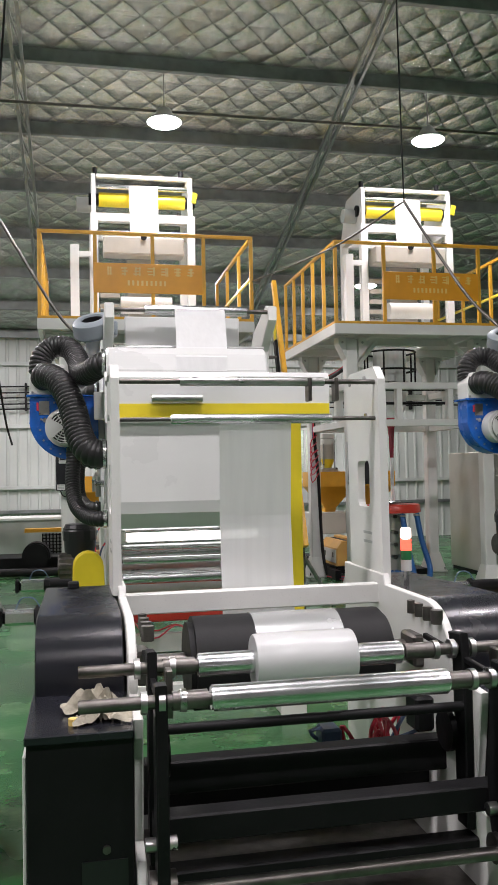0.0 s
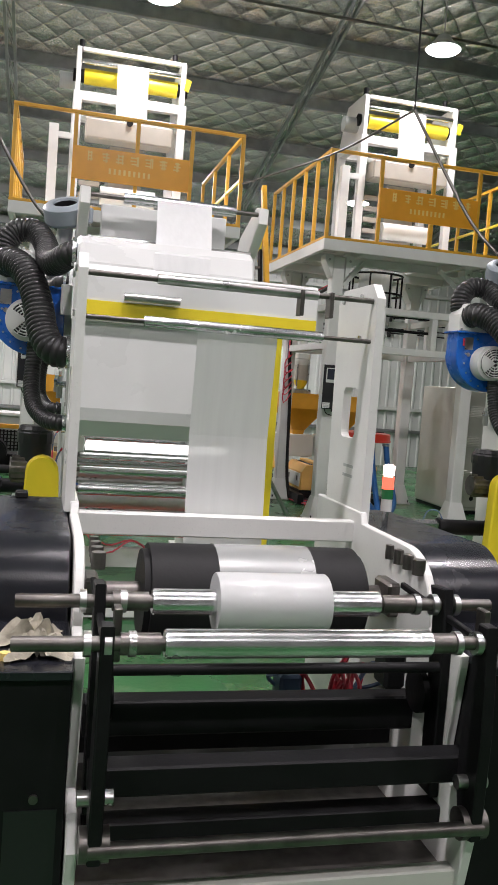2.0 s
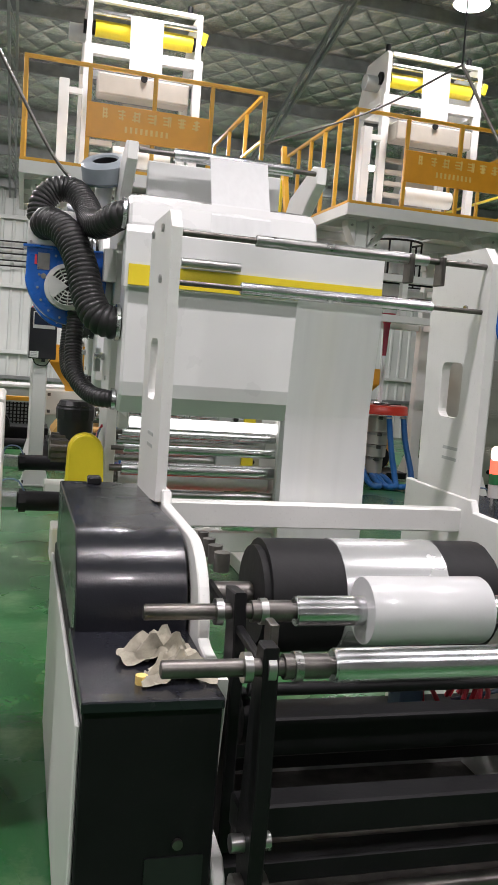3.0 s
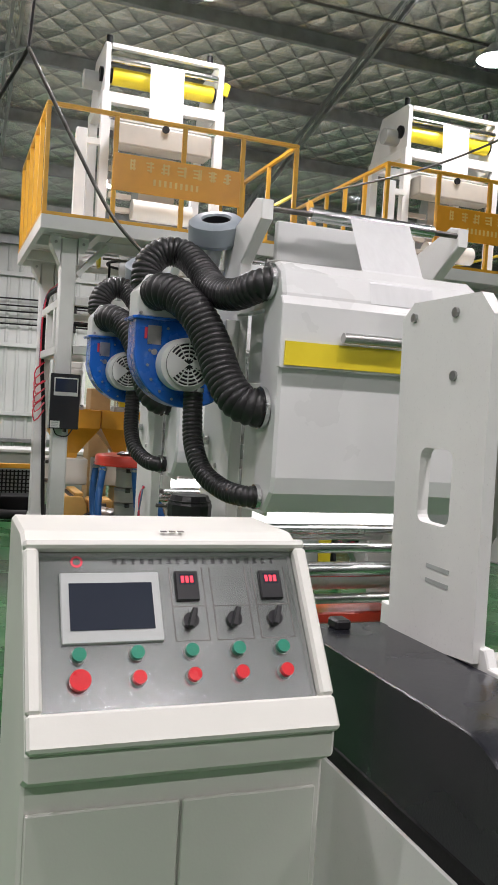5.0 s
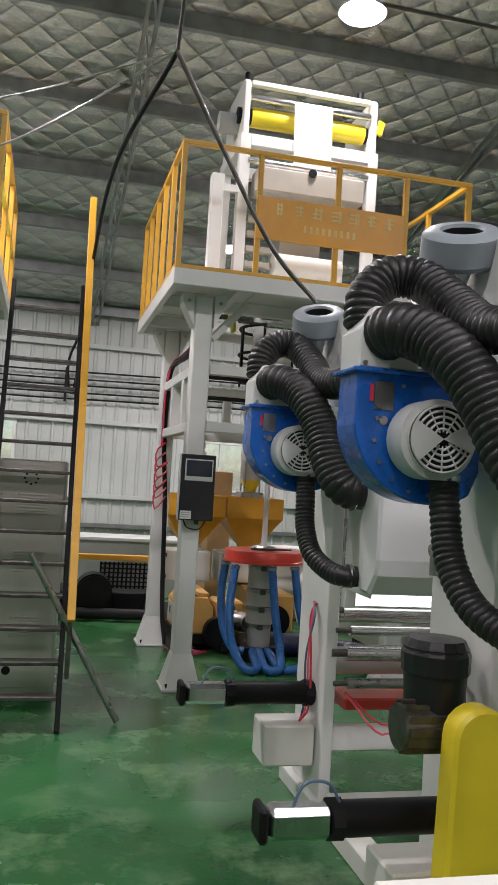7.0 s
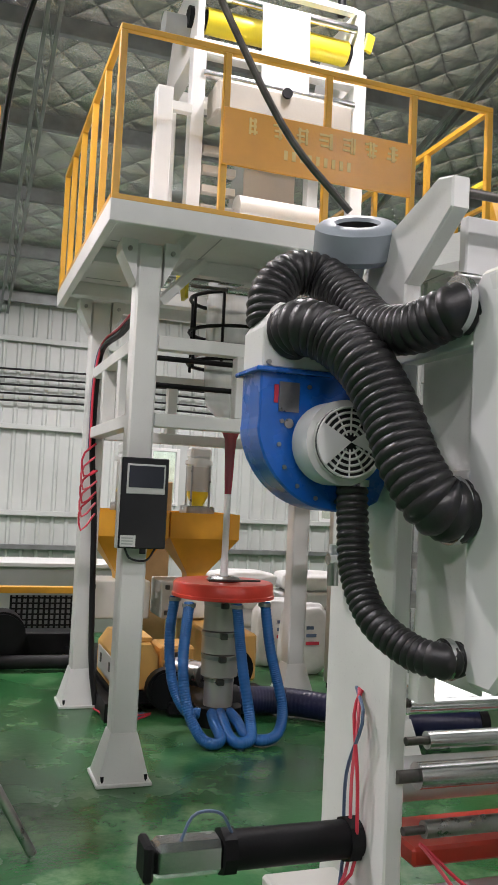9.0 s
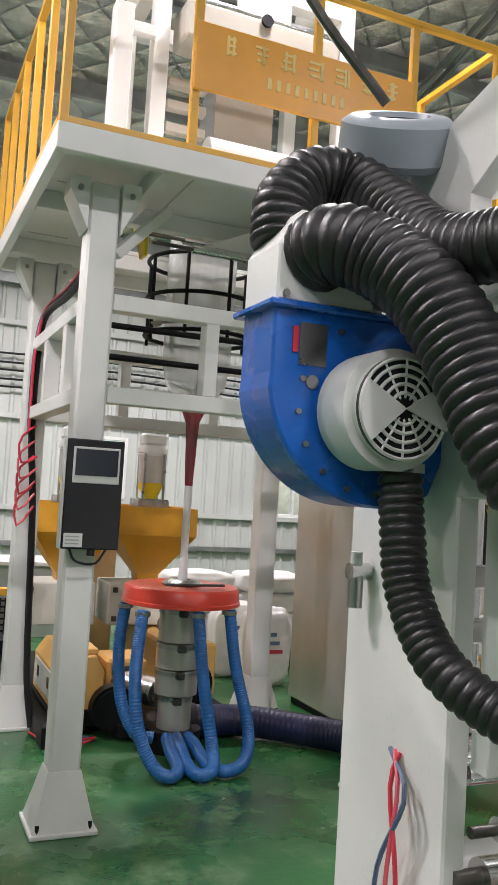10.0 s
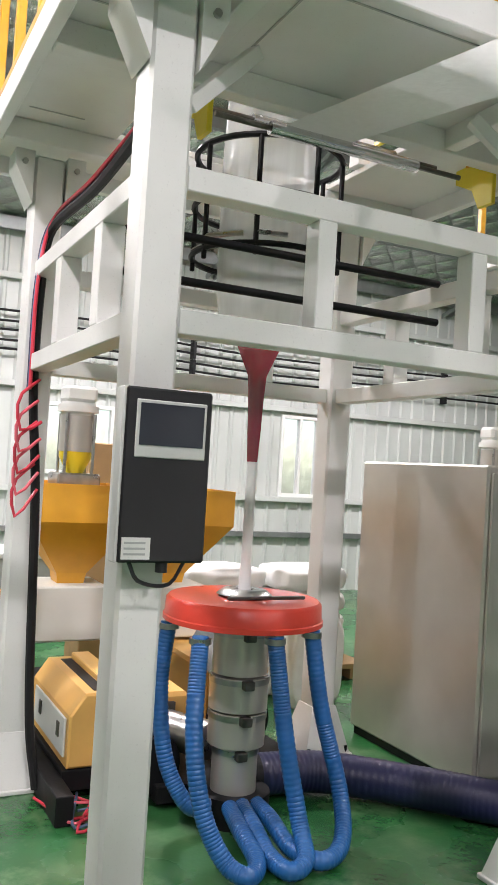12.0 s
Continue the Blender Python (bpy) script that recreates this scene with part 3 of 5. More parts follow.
def haul_off():
    t = thing("haul_off_unit", (0.78, 10.3, DK), "white haul-off frame with yellow nip roller on the tower deck", "machine", "haul-off units")
    fx0, fx1, yf, yb = 0.21, 1.36, 9.98, 10.75
    for x in (fx0, fx1):
        for y in (yf, yb):
            part("post", box(x - 0.045, x + 0.045, y - 0.045, y + 0.045, DK, 4.56), WHITE, t)
        part("side_plate", plate([(yf - 0.04, 4.56), (yf - 0.04, 5.0), (yf, 5.04), (yb - 0.2, 5.04), (yb + 0.04, 4.56)], "x", x - 0.03, x + 0.02), WHITE, t)
        part("side_rail", box(x - 0.045, x + 0.045, yf + 0.045, yb - 0.045, 4.46, 4.555), WHITE, t)
        part("bearing", cyl((x - 0.06, yf + 0.1, 4.76), (x + 0.06, yf + 0.1, 4.76), 0.07), BLACK, t, smooth=True)
    part("front_beam", box(fx0 + 0.045, fx1 - 0.045, yf - 0.045, yf + 0.045, 4.46, 4.56), WHITE, t)
    part("top_beam", box(fx0 + 0.03, fx1 - 0.04, yf - 0.03, yf + 0.03, 4.99, 5.03), WHITE, t)
    part("back_beam", box(fx0 + 0.045, fx1 - 0.045, yb - 0.045, yb + 0.045, 4.46, 4.56), WHITE, t)
    part("nip_roller", cyl((fx0 + 0.06, yf + 0.1, 4.76), (fx1 - 0.06, yf + 0.1, 4.76), 0.085, seg=28), YELLOW, t, "yellow rubber nip roller", smooth=True)
    part("guide_roller", cyl((fx0 + 0.03, yf - 0.02, 4.88), (fx1 - 0.04, yf - 0.02, 4.88), 0.03), CHROME, t, smooth=True)
    part("guide_roller", cyl((fx0 + 0.03, yf - 0.03, 4.33), (fx1 - 0.04, yf - 0.03, 4.33), 0.03), CHROME, t, smooth=True)
    part("handle", plate([(fx1, 4.72), (fx1 + 0.05, 4.70), (fx1 + 0.08, 4.82), (fx1 + 0.02, 4.84)], "y", yf - 0.09, yf - 0.06), YELLOW, t)
    part("film", sheet([[(0.62, yf - 0.052, 4.88), (0.96, yf - 0.052, 4.88)], [(0.63, yf - 0.064, 4.33), (0.97, yf - 0.064, 4.33)]]), FILM, t, "milky plastic film running down")
    part("cross_box", box(fx0 + 0.1, fx1 - 0.1, yf - 0.15, yf + 0.1, 4.05, 4.26, 0.015), BEIGE, t)
    part("film_drop", box(0.6, 0.97, yf + 0.12, yf + 0.13, DK + 0.02, 4.05, 0.002), BEIGE, t, "pale film dropping to the deck")
    part("drum", cyl((fx0 + 0.3, yf - 0.02, DK + 0.3), (fx1 - 0.25, yf - 0.02, DK + 0.3), 0.1, seg=24), CREAM, t, smooth=True)
    part("bulb", cyl((0.78, yf - 0.151, 4.25), (0.78, yf - 0.17, 4.25), 0.035), BLACK, t)
    for x in (-0.02,):
        part("stand", box(x - 0.05, x + 0.05, 9.85, 9.95, DK, 4.15), WHITE, t)
        part("stand_arm", box(x + 0.05, fx0 - 0.045, 9.88, 9.93, 4.02, 4.08), WHITE, t)
    for k in range(5):
        part("step", box(0.27, 0.5, 9.96, 10.02, 3.3 + 0.13 * k, 3.35 + 0.13 * k), BEIGE, t)
    part("motor", cyl((fx0 - 0.2, yf + 0.2, 4.72), (fx0 - 0.03, yf + 0.2, 4.72), 0.09), GREYP, t, smooth=True)
    for x in (fx0 + 0.02, fx1 - 0.1):
        part("valve", cyl((x, yf + 0.1, 5.03), (x, yf + 0.1, 5.14), 0.03), BLACK, t)
    return t


def cage():
    t = thing("bubble_cage", (0.76, 10.6, 2.5), "round black steel cage that guides the film bubble", "machine", "bubble cages")
    for z in (2.55, 2.78, 3.02):
        bm = sweep([(0.76 + 0.34 * cos(2 * pi * k / 16), 10.6 + 0.34 * sin(2 * pi * k / 16), z) for k in range(17)], 0.014, 0.06, 6)
        part("ring", bm, BLACK, t, smooth=True)
    for k in range(8):
        a = 2 * pi * k / 8 + 0.2
        x, y = 0.76 + 0.34 * cos(a), 10.6 + 0.34 * sin(a)
        part("bar", box(x - 0.01, x + 0.01, y - 0.01, y + 0.01, 2.5, 3.02), BLACK, t)
        part("roller", cyl((x, y, 2.6), (0.76 + 0.25 * cos(a + 0.5), 10.6 + 0.25 * sin(a + 0.5), 2.62), 0.012, seg=8), STEEL, t)
    for z in (2.32, 2.5):
        part("support_bar", cyl((-0.08, 10.25, z), (1.5, 10.25, z), 0.018, seg=10), BLACK, t, smooth=True)
    return t


def bubble():
    t = thing("film_bubble", (0.76, 10.6, 1.02), "clear tubular film bubble rising from the die", "film", "film bubbles")
    part("neck", lathe([(0.03, 1.03), (0.024, 1.2), (0.024, 1.62)], 0.76, 10.6, 20), FILM, t, "milky drawn film neck", smooth=True)
    part("red_neck", lathe([(0.024, 1.62), (0.032, 1.78), (0.036, 1.9), (0.044, 2.02), (0.1, 2.15)], 0.76, 10.6, 20), FILMRED, t, "dark red tinted film neck", smooth=True)
    part("tube", lathe([(0.1, 2.15), (0.19, 2.25), (0.215, 2.4), (0.22, 3.0), (0.21, 3.3)], 0.76, 10.6, 28), FILMCLEAR, t, smooth=True)
    part("flat_web", sheet([[(0.56, 10.45, 3.2), (0.96, 10.45, 3.2)], [(0.6, 10.2, 4.3), (0.97, 10.2, 4.3)]]), FILMCLEAR, t)
    return t


def spreader_rods():
    t = thing("guide_rod_set", (0.8, 10.2, 3.1), "chrome guide rods on yellow brackets under the deck", "machine", "guide rods")
    for y, z in ((10.2, 3.0), (10.38, 3.1)):
        part("rod", cyl((0.3, y, z), (1.55, y, z), 0.012, seg=10), SHAFT, t, smooth=True)
        part("sleeve", cyl((0.55, y, z), (1.3, y, z), 0.028, seg=14), CHROME, t, smooth=True)
    for x in (0.26, 1.72):
        part("bracket", plate([(10.15, 2.9), (10.25, 2.9), (10.3, 3.0), (10.42, 3.06), (10.42, 3.13), (10.15, 3.13)], "x", x - 0.012, x + 0.012), YELLOW, t)
        part("hanger", box(x - 0.02, x + 0.02, 10.3, 10.34, 3.12, 3.5), AMBER, t)
    return t


def die():
    cx, cy = 0.76, 10.6
    t = thing("blown_film_die", (cx, cy, 0), "steel film die with a red air ring and blue air hoses", "machine", "film dies")
    part("air_ring", lathe([(0.10, 0.94), (0.12, 1.0), (0.30, 1.006), (0.345, 1.0), (0.358, 0.985), (0.362, 0.92), (0.368, 0.915), (0.368, 0.895), (0.35, 0.89), (0.1, 0.885), (0.1, 0.94)], cx, cy, 40), RED, t, "glossy red air ring", smooth=True)
    part("lip", lathe([(0.04, 1.0), (0.04, 1.035), (0.1, 1.035), (0.13, 1.012)], cx, cy), STEEL, t, smooth=True)
    part("cross_bar", box(cx - 0.17, cx + 0.21, cy - 0.2, cy - 0.175, 1.015, 1.03), SHAFT, t)
    for i, (z0, z1, r) in enumerate(((0.66, 0.86, 0.128), (0.5, 0.65, 0.136), (0.34, 0.49, 0.132), (0.12, 0.33, 0.105))):
        b = part("heater_band", cyl((cx, cy, z0), (cx, cy, z1), r, seg=32), STAIN, t, "dull stainless heater band", smooth=True)
        part("clamp", cyl((cx, cy, z1 - 0.03), (cx, cy, z1 - 0.005), r + 0.004, seg=32), STEEL, b, smooth=True)
        part("clamp_lug", box(cx - 0.05, cx - 0.0, cy - r - 0.03, cy - r + 0.01, z1 - 0.04, z1 - 0.0), SHAFT, b)
    part("base", cyl((cx, cy, 0.0), (cx, cy, 0.13), 0.17, seg=24), BLACK, t, smooth=True)
    hoses = (
        [(0.44, 10.34, 0.88), (0.385, 10.22, 0.52), (0.40, 10.13, 0.25), (0.47, 10.05, 0.08), (0.54, 9.98, 0.045), (0.62, 10.07, 0.05), (0.63, 10.25, 0.1), (0.67, 10.44, 0.11)],
        [(0.76, 10.28, 0.88), (0.79, 10.2, 0.49), (0.83, 10.12, 0.17), (0.80, 10.0, 0.06), (0.71, 9.97, 0.045), (0.69, 10.1, 0.05), (0.70, 10.27, 0.1), (0.73, 10.44, 0.11)],
        [(1.0, 10.38, 0.88), (1.04, 10.33, 0.55), (1.11, 10.25, 0.2), (1.02, 10.08, 0.065), (0.88, 10.0, 0.045), (0.81, 10.13, 0.05), (0.80, 10.3, 0.1), (0.80, 10.44, 0.11)],
        [(0.43, 10.68, 0.88), (0.40, 10.66, 0.6), (0.42, 10.6, 0.3), (0.5, 10.52, 0.12), (0.6, 10.5, 0.1)])
    for pts in hoses:
        h = part("air_hose", sweep(pts, 0.035, ridge=0.0024, pitch=0.013, seg=14), BLUEHOSE, t, "ribbed blue air hose", smooth=True)
        x, y = pts[0][:2]
        part("hose_clip", cyl((x, y, 0.85), (x, y, 0.875), 0.046, seg=16), STEEL, h, smooth=True)
    return t


def extruder():
    t = thing("extruder", (0.3, 11.9, 0), "tan extruder on a dark frame feeding the film die", "machine", "extruders")
    part("frame", box(0.06, 0.62, 10.95, 12.9, 0.06, 0.155), BLACK, t)
    part("rail", box(-0.02, 0.06, 10.72, 12.9, 0.0, 0.13), BLACK, t)
    part("barrel_cover", plate([(0.08, 0.16), (0.08, 0.40), (0.15, 0.50), (0.34, 0.50), (0.40, 0.40), (0.40, 0.16)], "y", 10.95, 11.72, bevel=0.01), TAN, t)
    part("side_panel", box(0.068, 0.08, 11.0, 11.62, 0.2, 0.38), BEZEL, t)
    for y in (11.08, 11.45):
        part("hinge", box(0.06, 0.069, y, y + 0.04, 0.27, 0.34), SHAFT, t)
    part("cover_lid", box(0.26, 0.36, 11.0, 11.66, 0.50, 0.535, 0.006), TAN, t)
    part("cover_slot", box(0.2, 0.26, 11.0, 11.65, 0.495, 0.503), BLACK, t)
    part("barrel", cyl((0.35, 11.4, 0.3), (0.7, 10.75, 0.3), 0.09), STEEL, t, smooth=True)
    part("blower_fan", cyl((0.44, 10.8, 0.19), (0.44, 10.93, 0.19), 0.145, seg=24, bevel=0.02), BLACK, t, "black round cooling fan", smooth=True)
    part("blower_fan", cyl((1.05, 11.1, 0.26), (1.05, 11.25, 0.26), 0.16, seg=24, bevel=0.02), BLACK, t, smooth=True)
    part("gearbox", box(0.9, 1.3, 11.3, 12.4, 0.12, 0.5, 0.02), TAN, t)
    part("motor", cyl((1.0, 11.2, 0.5), (1.0, 11.5, 0.62), 0.1, seg=18), GREYBLUE, t, smooth=True)
    part("gear_cover", box(0.43, 0.7, 11.02, 11.36, 0.155, 0.46, 0.02), TAN, t)
    part("cover_bolt", box(0.46, 0.62, 11.0, 11.02, 0.36, 0.42), SHAFT, t)
    part("crossframe", box(0.45, 1.3, 10.75, 11.3, 0.03, 0.11), BLACK, t)
    for k, c in enumerate((REDW, PINKW, BLUEW, REDW)):
        part("wire", sweep([(0.1, 11.0 - 0.1 * k, 0.03), (0.2 + 0.05 * k, 10.85, 0.02), (0.05, 10.75 - 0.05 * k, 0.02), (-0.05 + 0.1 * k, 11.0, 0.03)], 0.007, 0.04, 6), c, t, smooth=True)
    return t


def hopper(x, y):
    t = thing("feed_hopper", (x, y, 0.5), "amber feed hopper with a clear topped loader on an extruder", "hopper", "feed hoppers")
    part("stand", box(x - 0.34, x + 0.2, y - 0.22, y + 0.2, 0.52, 0.84, 0.01), CREAM, t)
    for z in (0.57, 0.79):
        part("latch", box(x - 0.31, x - 0.27, y - 0.235, y - 0.22, z - 0.02, z + 0.02), SHAFT, t)
    bm = bmesh.new()
    lv = [[bm.verts.new((x + sx * w, y + sy * w, z)) for sx, sy in ((-1, -1), (1, -1), (1, 1), (-1, 1))] for w, z in ((0.08, 0.84), (0.09, 0.9), (0.312, 1.22), (0.312, 1.44), (0.297, 1.44), (0.29, 1.3))]
    for a, b in zip(lv, lv[1:]):
        for k in range(4):
            bm.faces.new((a[k], a[(k + 1) % 4], b[(k + 1) % 4], b[k]))
    bm.faces.new(lv[-1])
    part("cone", bm, AMBER, t)
    part("loader_base", box(x - 0.13, x + 0.13, y - 0.13, y + 0.13, 1.42, 1.5, 0.01), STEEL, t)
    part("sight_cup", lathe([(0.05, 1.5), (0.1, 1.6), (0.1, 1.64), (0.0, 1.64)], x, y), YELLOW, t, smooth=True)
    g = part("canister", cyl((x, y, 1.63), (x, y, 1.85), 0.105, seg=24), STAIN, t, smooth=True)
    for k in range(4):
        a = radians(45 + 90 * k)
        part("tie_rod", cyl((x + 0.12 * cos(a), y + 0.12 * sin(a), 1.5), (x + 0.12 * cos(a), y + 0.12 * sin(a), 1.86), 0.01, seg=6), STEEL, g)
    part("lid", cyl((x, y, 1.85), (x, y, 1.93), 0.125, seg=24, bevel=0.02), WHITE, t, smooth=True)
    part("motor_cap", box(x - 0.1, x + 0.1, y - 0.08, y + 0.08, 1.93, 2.03, 0.02), WHITE, t)
    return t


def controller():
    t = thing("gauge_box", (-0.13, 9.46, 1.3), "black gauge box with a grey display bolted to the tower column", "control box", "gauge boxes")
    part("case", box(-0.245, 0.02, 9.4, 9.452, 1.3, 1.8, 0.006), PLASTIC, t)
    part("side_cover", box(-0.256, -0.245, 9.4, 9.452, 1.3, 1.8), BEZEL, t)
    part("display_frame", box(-0.215, 0.0, 9.392, 9.4, 1.6, 1.765), BEZEL, t)
    part("display", box(-0.205, -0.01, 9.389, 9.392, 1.635, 1.755, 0), SCREEN, t)
    part("label", box(-0.235, -0.15, 9.396, 9.4, 1.31, 1.372, 0), WHITE, t, "small white type label")
    for k in range(3):
        part("label_line", box(-0.228, -0.165, 9.394, 9.396, 1.322 + 0.016 * k, 1.328 + 0.016 * k, 0), GREYP, t)
    part("gland", cyl((-0.1, 9.43, 1.27), (-0.1, 9.43, 1.3), 0.018), PLASTIC, t)
    part("cable", sweep([(-0.2, 9.43, 1.3), (-0.17, 9.42, 1.245), (-0.08, 9.42, 1.235), (-0.03, 9.43, 1.3)], 0.006, 0.02, 6), PLASTIC, t, smooth=True)
    return t


def cabinet():
    t = thing("electric_cabinet", (2.35, 10.9, 0), "tall grey steel electric cabinet with louvres beside the tower", "cabinet", "electric cabinets")
    x0, x1, y0, y1 = 2.0, 2.75, 10.4, 11.52
    part("plinth", box(x0 + 0.02, x1 - 0.02, y0 + 0.02, y1 - 0.02, 0, 0.05), BLACK, t)
    part("body", box(x0, x1, y0, y1, 0.05, 1.68, 0.012), STAIN, t)
    d = part("door", box(x0 + 0.02, x1 - 0.02, y0 - 0.018, y0, 0.1, 1.64, 0.004), STAIN, t)
    for blk in (0.45, 0.9, 1.3):
        for k in range(7):
            for xa in (x0 + 0.12, x0 + 0.42):
                part("louvre", box(xa, xa + 0.2, y0 - 0.026, y0 - 0.018, blk + 0.022 * k, blk + 0.022 * k + 0.012, 0.002), STAIN, d)
    for xa in (x0 + 0.28, x0 + 0.42):
        part("cable_hole", cyl((xa, y0 - 0.022, 0.22), (xa, y0 - 0.018, 0.22), 0.03), BLACK, d)
    for k in range(8):
        a = 2 * pi * k / 8
        part("vent_slot", box(x0 + 0.5 + 0.045 * cos(a) - 0.008, x0 + 0.5 + 0.045 * cos(a) + 0.008, y0 - 0.021, y0 - 0.018, 1.55 + 0.04 * sin(a) - 0.006, 1.55 + 0.04 * sin(a) + 0.006, 0), BLACK, d)
    return t


def ladder():
    t = thing("ladder", (2.3, 8.5, 0), "steel ladder with an amber handrail up to the tower deck", "ladder", "ladders")
    for x in (1.78, 2.28):
        part("stringer", beam((x, 8.5, 0.0), (x, 9.55, 3.0), 0.03, 0.09), BLACK, t)
    for k in range(1, 15):
        f = k / 15
        y, z = 8.5 + 1.05 * f, 3.0 * f
        part("rung", box(1.795, 2.265, y - 0.06, y + 0.06, z - 0.012, z + 0.012), SHAFT, t)
    part("handrail", beam((2.32, 8.52, 0.68), (2.32, 9.75, 3.75), 0.05, 0.075), ORANGE, t, "amber handrail")
    part("handrail_post", beam((2.32, 8.62, 0.3), (2.32, 8.62, 0.98), 0.03, 0.03), SHAFT, t)
    part("handrail_post", beam((2.32, 9.72, 2.9), (2.32, 9.72, 3.72), 0.03, 0.03), YELLOW, t)
    part("prop", cyl((2.66, 8.66, 0.02), (2.05, 8.72, 1.07), 0.022), STEEL, t, "grey steel prop", smooth=True)
    return t


TW, GR, SB, HO = film_tower(), guard_rail(), sign_board(), haul_off()
BC, FB, SR, DI, EX = cage(), bubble(), spreader_rods(), die(), extruder()
H1, H2, GB, CB, LD = hopper(0.35, 12.2), hopper(0.99, 12.2), controller(), cabinet(), ladder()
for o in (TW, GR, SB, HO, BC, FB, DI, EX, H1, H2, GB, CB, LD):
    shifted(o, DX)
for o in (TW, GR, HO):
    shifted(o, -DX - 0.3)
shifted(LD, -DX)
shifted(CB, -3.83, -1.2)


# ---- printing unit ----
def print_unit():
    t = thing("printing_unit", (0.8, 5.7, 0), "white film printing unit with a dryer hood and yellow stripe", "machine", "printing units")
    for x0, x1 in ((0.17, 0.23), (1.22, 1.28)):
        pts = [(5.55, 0.08), (5.55, 2.3), (5.3, 2.47), (5.3, 2.56), (5.38, 2.58), (5.78, 2.46), (5.92, 2.3), (6.0, 2.0), (6.0, 0.08)]
        s = part("side_frame", plate(pts, "x", x0, x1, bevel=0.006), WHITE, t)
        part("foot", box(x0 - 0.04, x1 + 0.04, 5.45, 6.1, 0, 0.08), WHITE, t)
        for z in (0.5, 1.3, 2.0):
            part("bolt", cyl((x0 - 0.008, 5.75, z), (x0, 5.75, z), 0.014, seg=8), STEEL, s)
    part("hood", plate([(4.97, 1.25), (4.955, 1.32), (4.955, 2.10), (4.99, 2.20), (5.06, 2.245), (5.14, 2.245), (5.18, 2.2), (5.18, 1.2), (5.15, 1.16), (5.05, 1.16)], "x", 0.165, 1.14, bevel=0.014), HOOD, t, "smooth grey white dryer hood")
    part("hood_front", plate([(4.92, 1.785), (4.92, 2.05), (4.94, 2.085), (4.955, 2.085), (4.955, 1.785)], "x", 0.15, 1.51, bevel=0.004), HOOD, t)
    part("stripe", box(0.17, 1.505, 4.912, 4.92, 1.795, 1.895, 0), YELLOW, t, "yellow stripe")
    part("upper_plate", box(0.30, 1.05, 5.42, 5.46, 2.25, 2.5, 0.006), HOOD, t)
    part("upper_roller", cyl((0.23, 5.36, 2.29), (1.2, 5.36, 2.29), 0.014), STEEL, t, smooth=True)
    part("top_shaft", cyl((0.2, 5.32, 2.525), (1.25, 5.32, 2.525), 0.014), SHAFT, t, smooth=True)
    part("top_roller", cyl((0.42, 5.32, 2.525), (1.08, 5.32, 2.525), 0.032), CHROME, t, smooth=True)
    part("idler", cyl((0.42, 4.885, 1.925), (0.72, 4.885, 1.925), 0.022), STEEL, t, smooth=True)
    part("film", sheet([[(0.61, 5.285, 2.53), (0.93, 5.285, 2.53)], [(0.595, 5.1, 2.26), (0.91, 5.1, 2.26)], [(0.575, 4.97, 2.18), (0.885, 4.97, 2.18)], [(0.57, 4.945, 2.09), (0.88, 4.945, 2.09)]]), FILM, t, "milky plastic film")
    p = part("end_panel", box(1.16, 1.36, 5.41, 5.46, 0.5, 1.84, 0.006), GREYP, t, "grey operator panel with a vent and knobs")
    part("panel_stripe", box(1.36, 1.455, 5.405, 5.46, 0.5, 1.84, 0.004), YELLOW, t, "yellow edge strip")
    bm = bmesh.new()
    for r in (0.02, 0.034, 0.048):
        for k in range(8):
            a = 2 * pi * k / 8
            box(1.29 + r * cos(a) - 0.005, 1.29 + r * cos(a) + 0.005, 5.406, 5.41, 1.6 + r * sin(a) - 0.005, 1.6 + r * sin(a) + 0.005, 0, bm)
    part("vent", bm, BLACK, p)
    for z, r in ((1.27, 0.035), (1.0, 0.02), (0.88, 0.02)):
        part("knob", cyl((1.29, 5.38, z), (1.29, 5.41, z), r), PLASTIC, p, smooth=True)
    for y, z, r, m in ((5.62, 1.0, 0.03, CHROME), (5.5, 0.92, 0.026, CHROME), (5.55, 0.8, 0.04, CHROME), (5.75, 0.72, 0.07, ROLL), (5.5, 0.66, 0.026, STEEL), (5.85, 0.95, 0.05, CHROME)):
        part("roller", cyl((0.27, y, z), (1.2, y, z), r, seg=24), m, t, smooth=True)
        part("journal", cyl((0.2, y, z), (0.27, y, z), r * 0.5, seg=12), SHAFT, t, smooth=True)
    part("tube_lamp", cyl((0.3, 5.52, 1.07), (1.18, 5.52, 1.07), 0.03, seg=16), TUBE, t, "lit white fluorescent tube", smooth=True)
    for x in (0.26, 1.2):
        part("tube_holder", box(x - 0.03, x + 0.03, 5.49, 5.55, 1.03, 1.12), WHITE, t)
    part("ink_tray", box(0.3, 1.2, 5.6, 5.85, 0.5, 0.56, 0.01), RED, t, "dark red ink tray")
    part("tie_beam", box(0.23, 1.22, 5.6, 5.66, 0.3, 0.42), WHITE, t)
    part("tie_beam", box(0.23, 1.22, 5.9, 5.96, 1.2, 1.3), WHITE, t)
    part("foot_beam", box(0.2, 1.25, 5.45, 5.53, 0.02, 0.12), WHITE, t)
    vl = part("air_valve", cyl((0.11, 5.9, 1.42), (0.17, 5.9, 1.42), 0.022, seg=14), CHROME, t, "small chrome air valve", smooth=True)
    part("valve_bowl", cyl((0.13, 5.9, 1.33), (0.13, 5.9, 1.41), 0.02, seg=14), STEEL, vl, smooth=True)
    part("valve_knob", cyl((0.13, 5.9, 1.43), (0.13, 5.9, 1.47), 0.016, seg=14), BEZEL, vl, smooth=True)
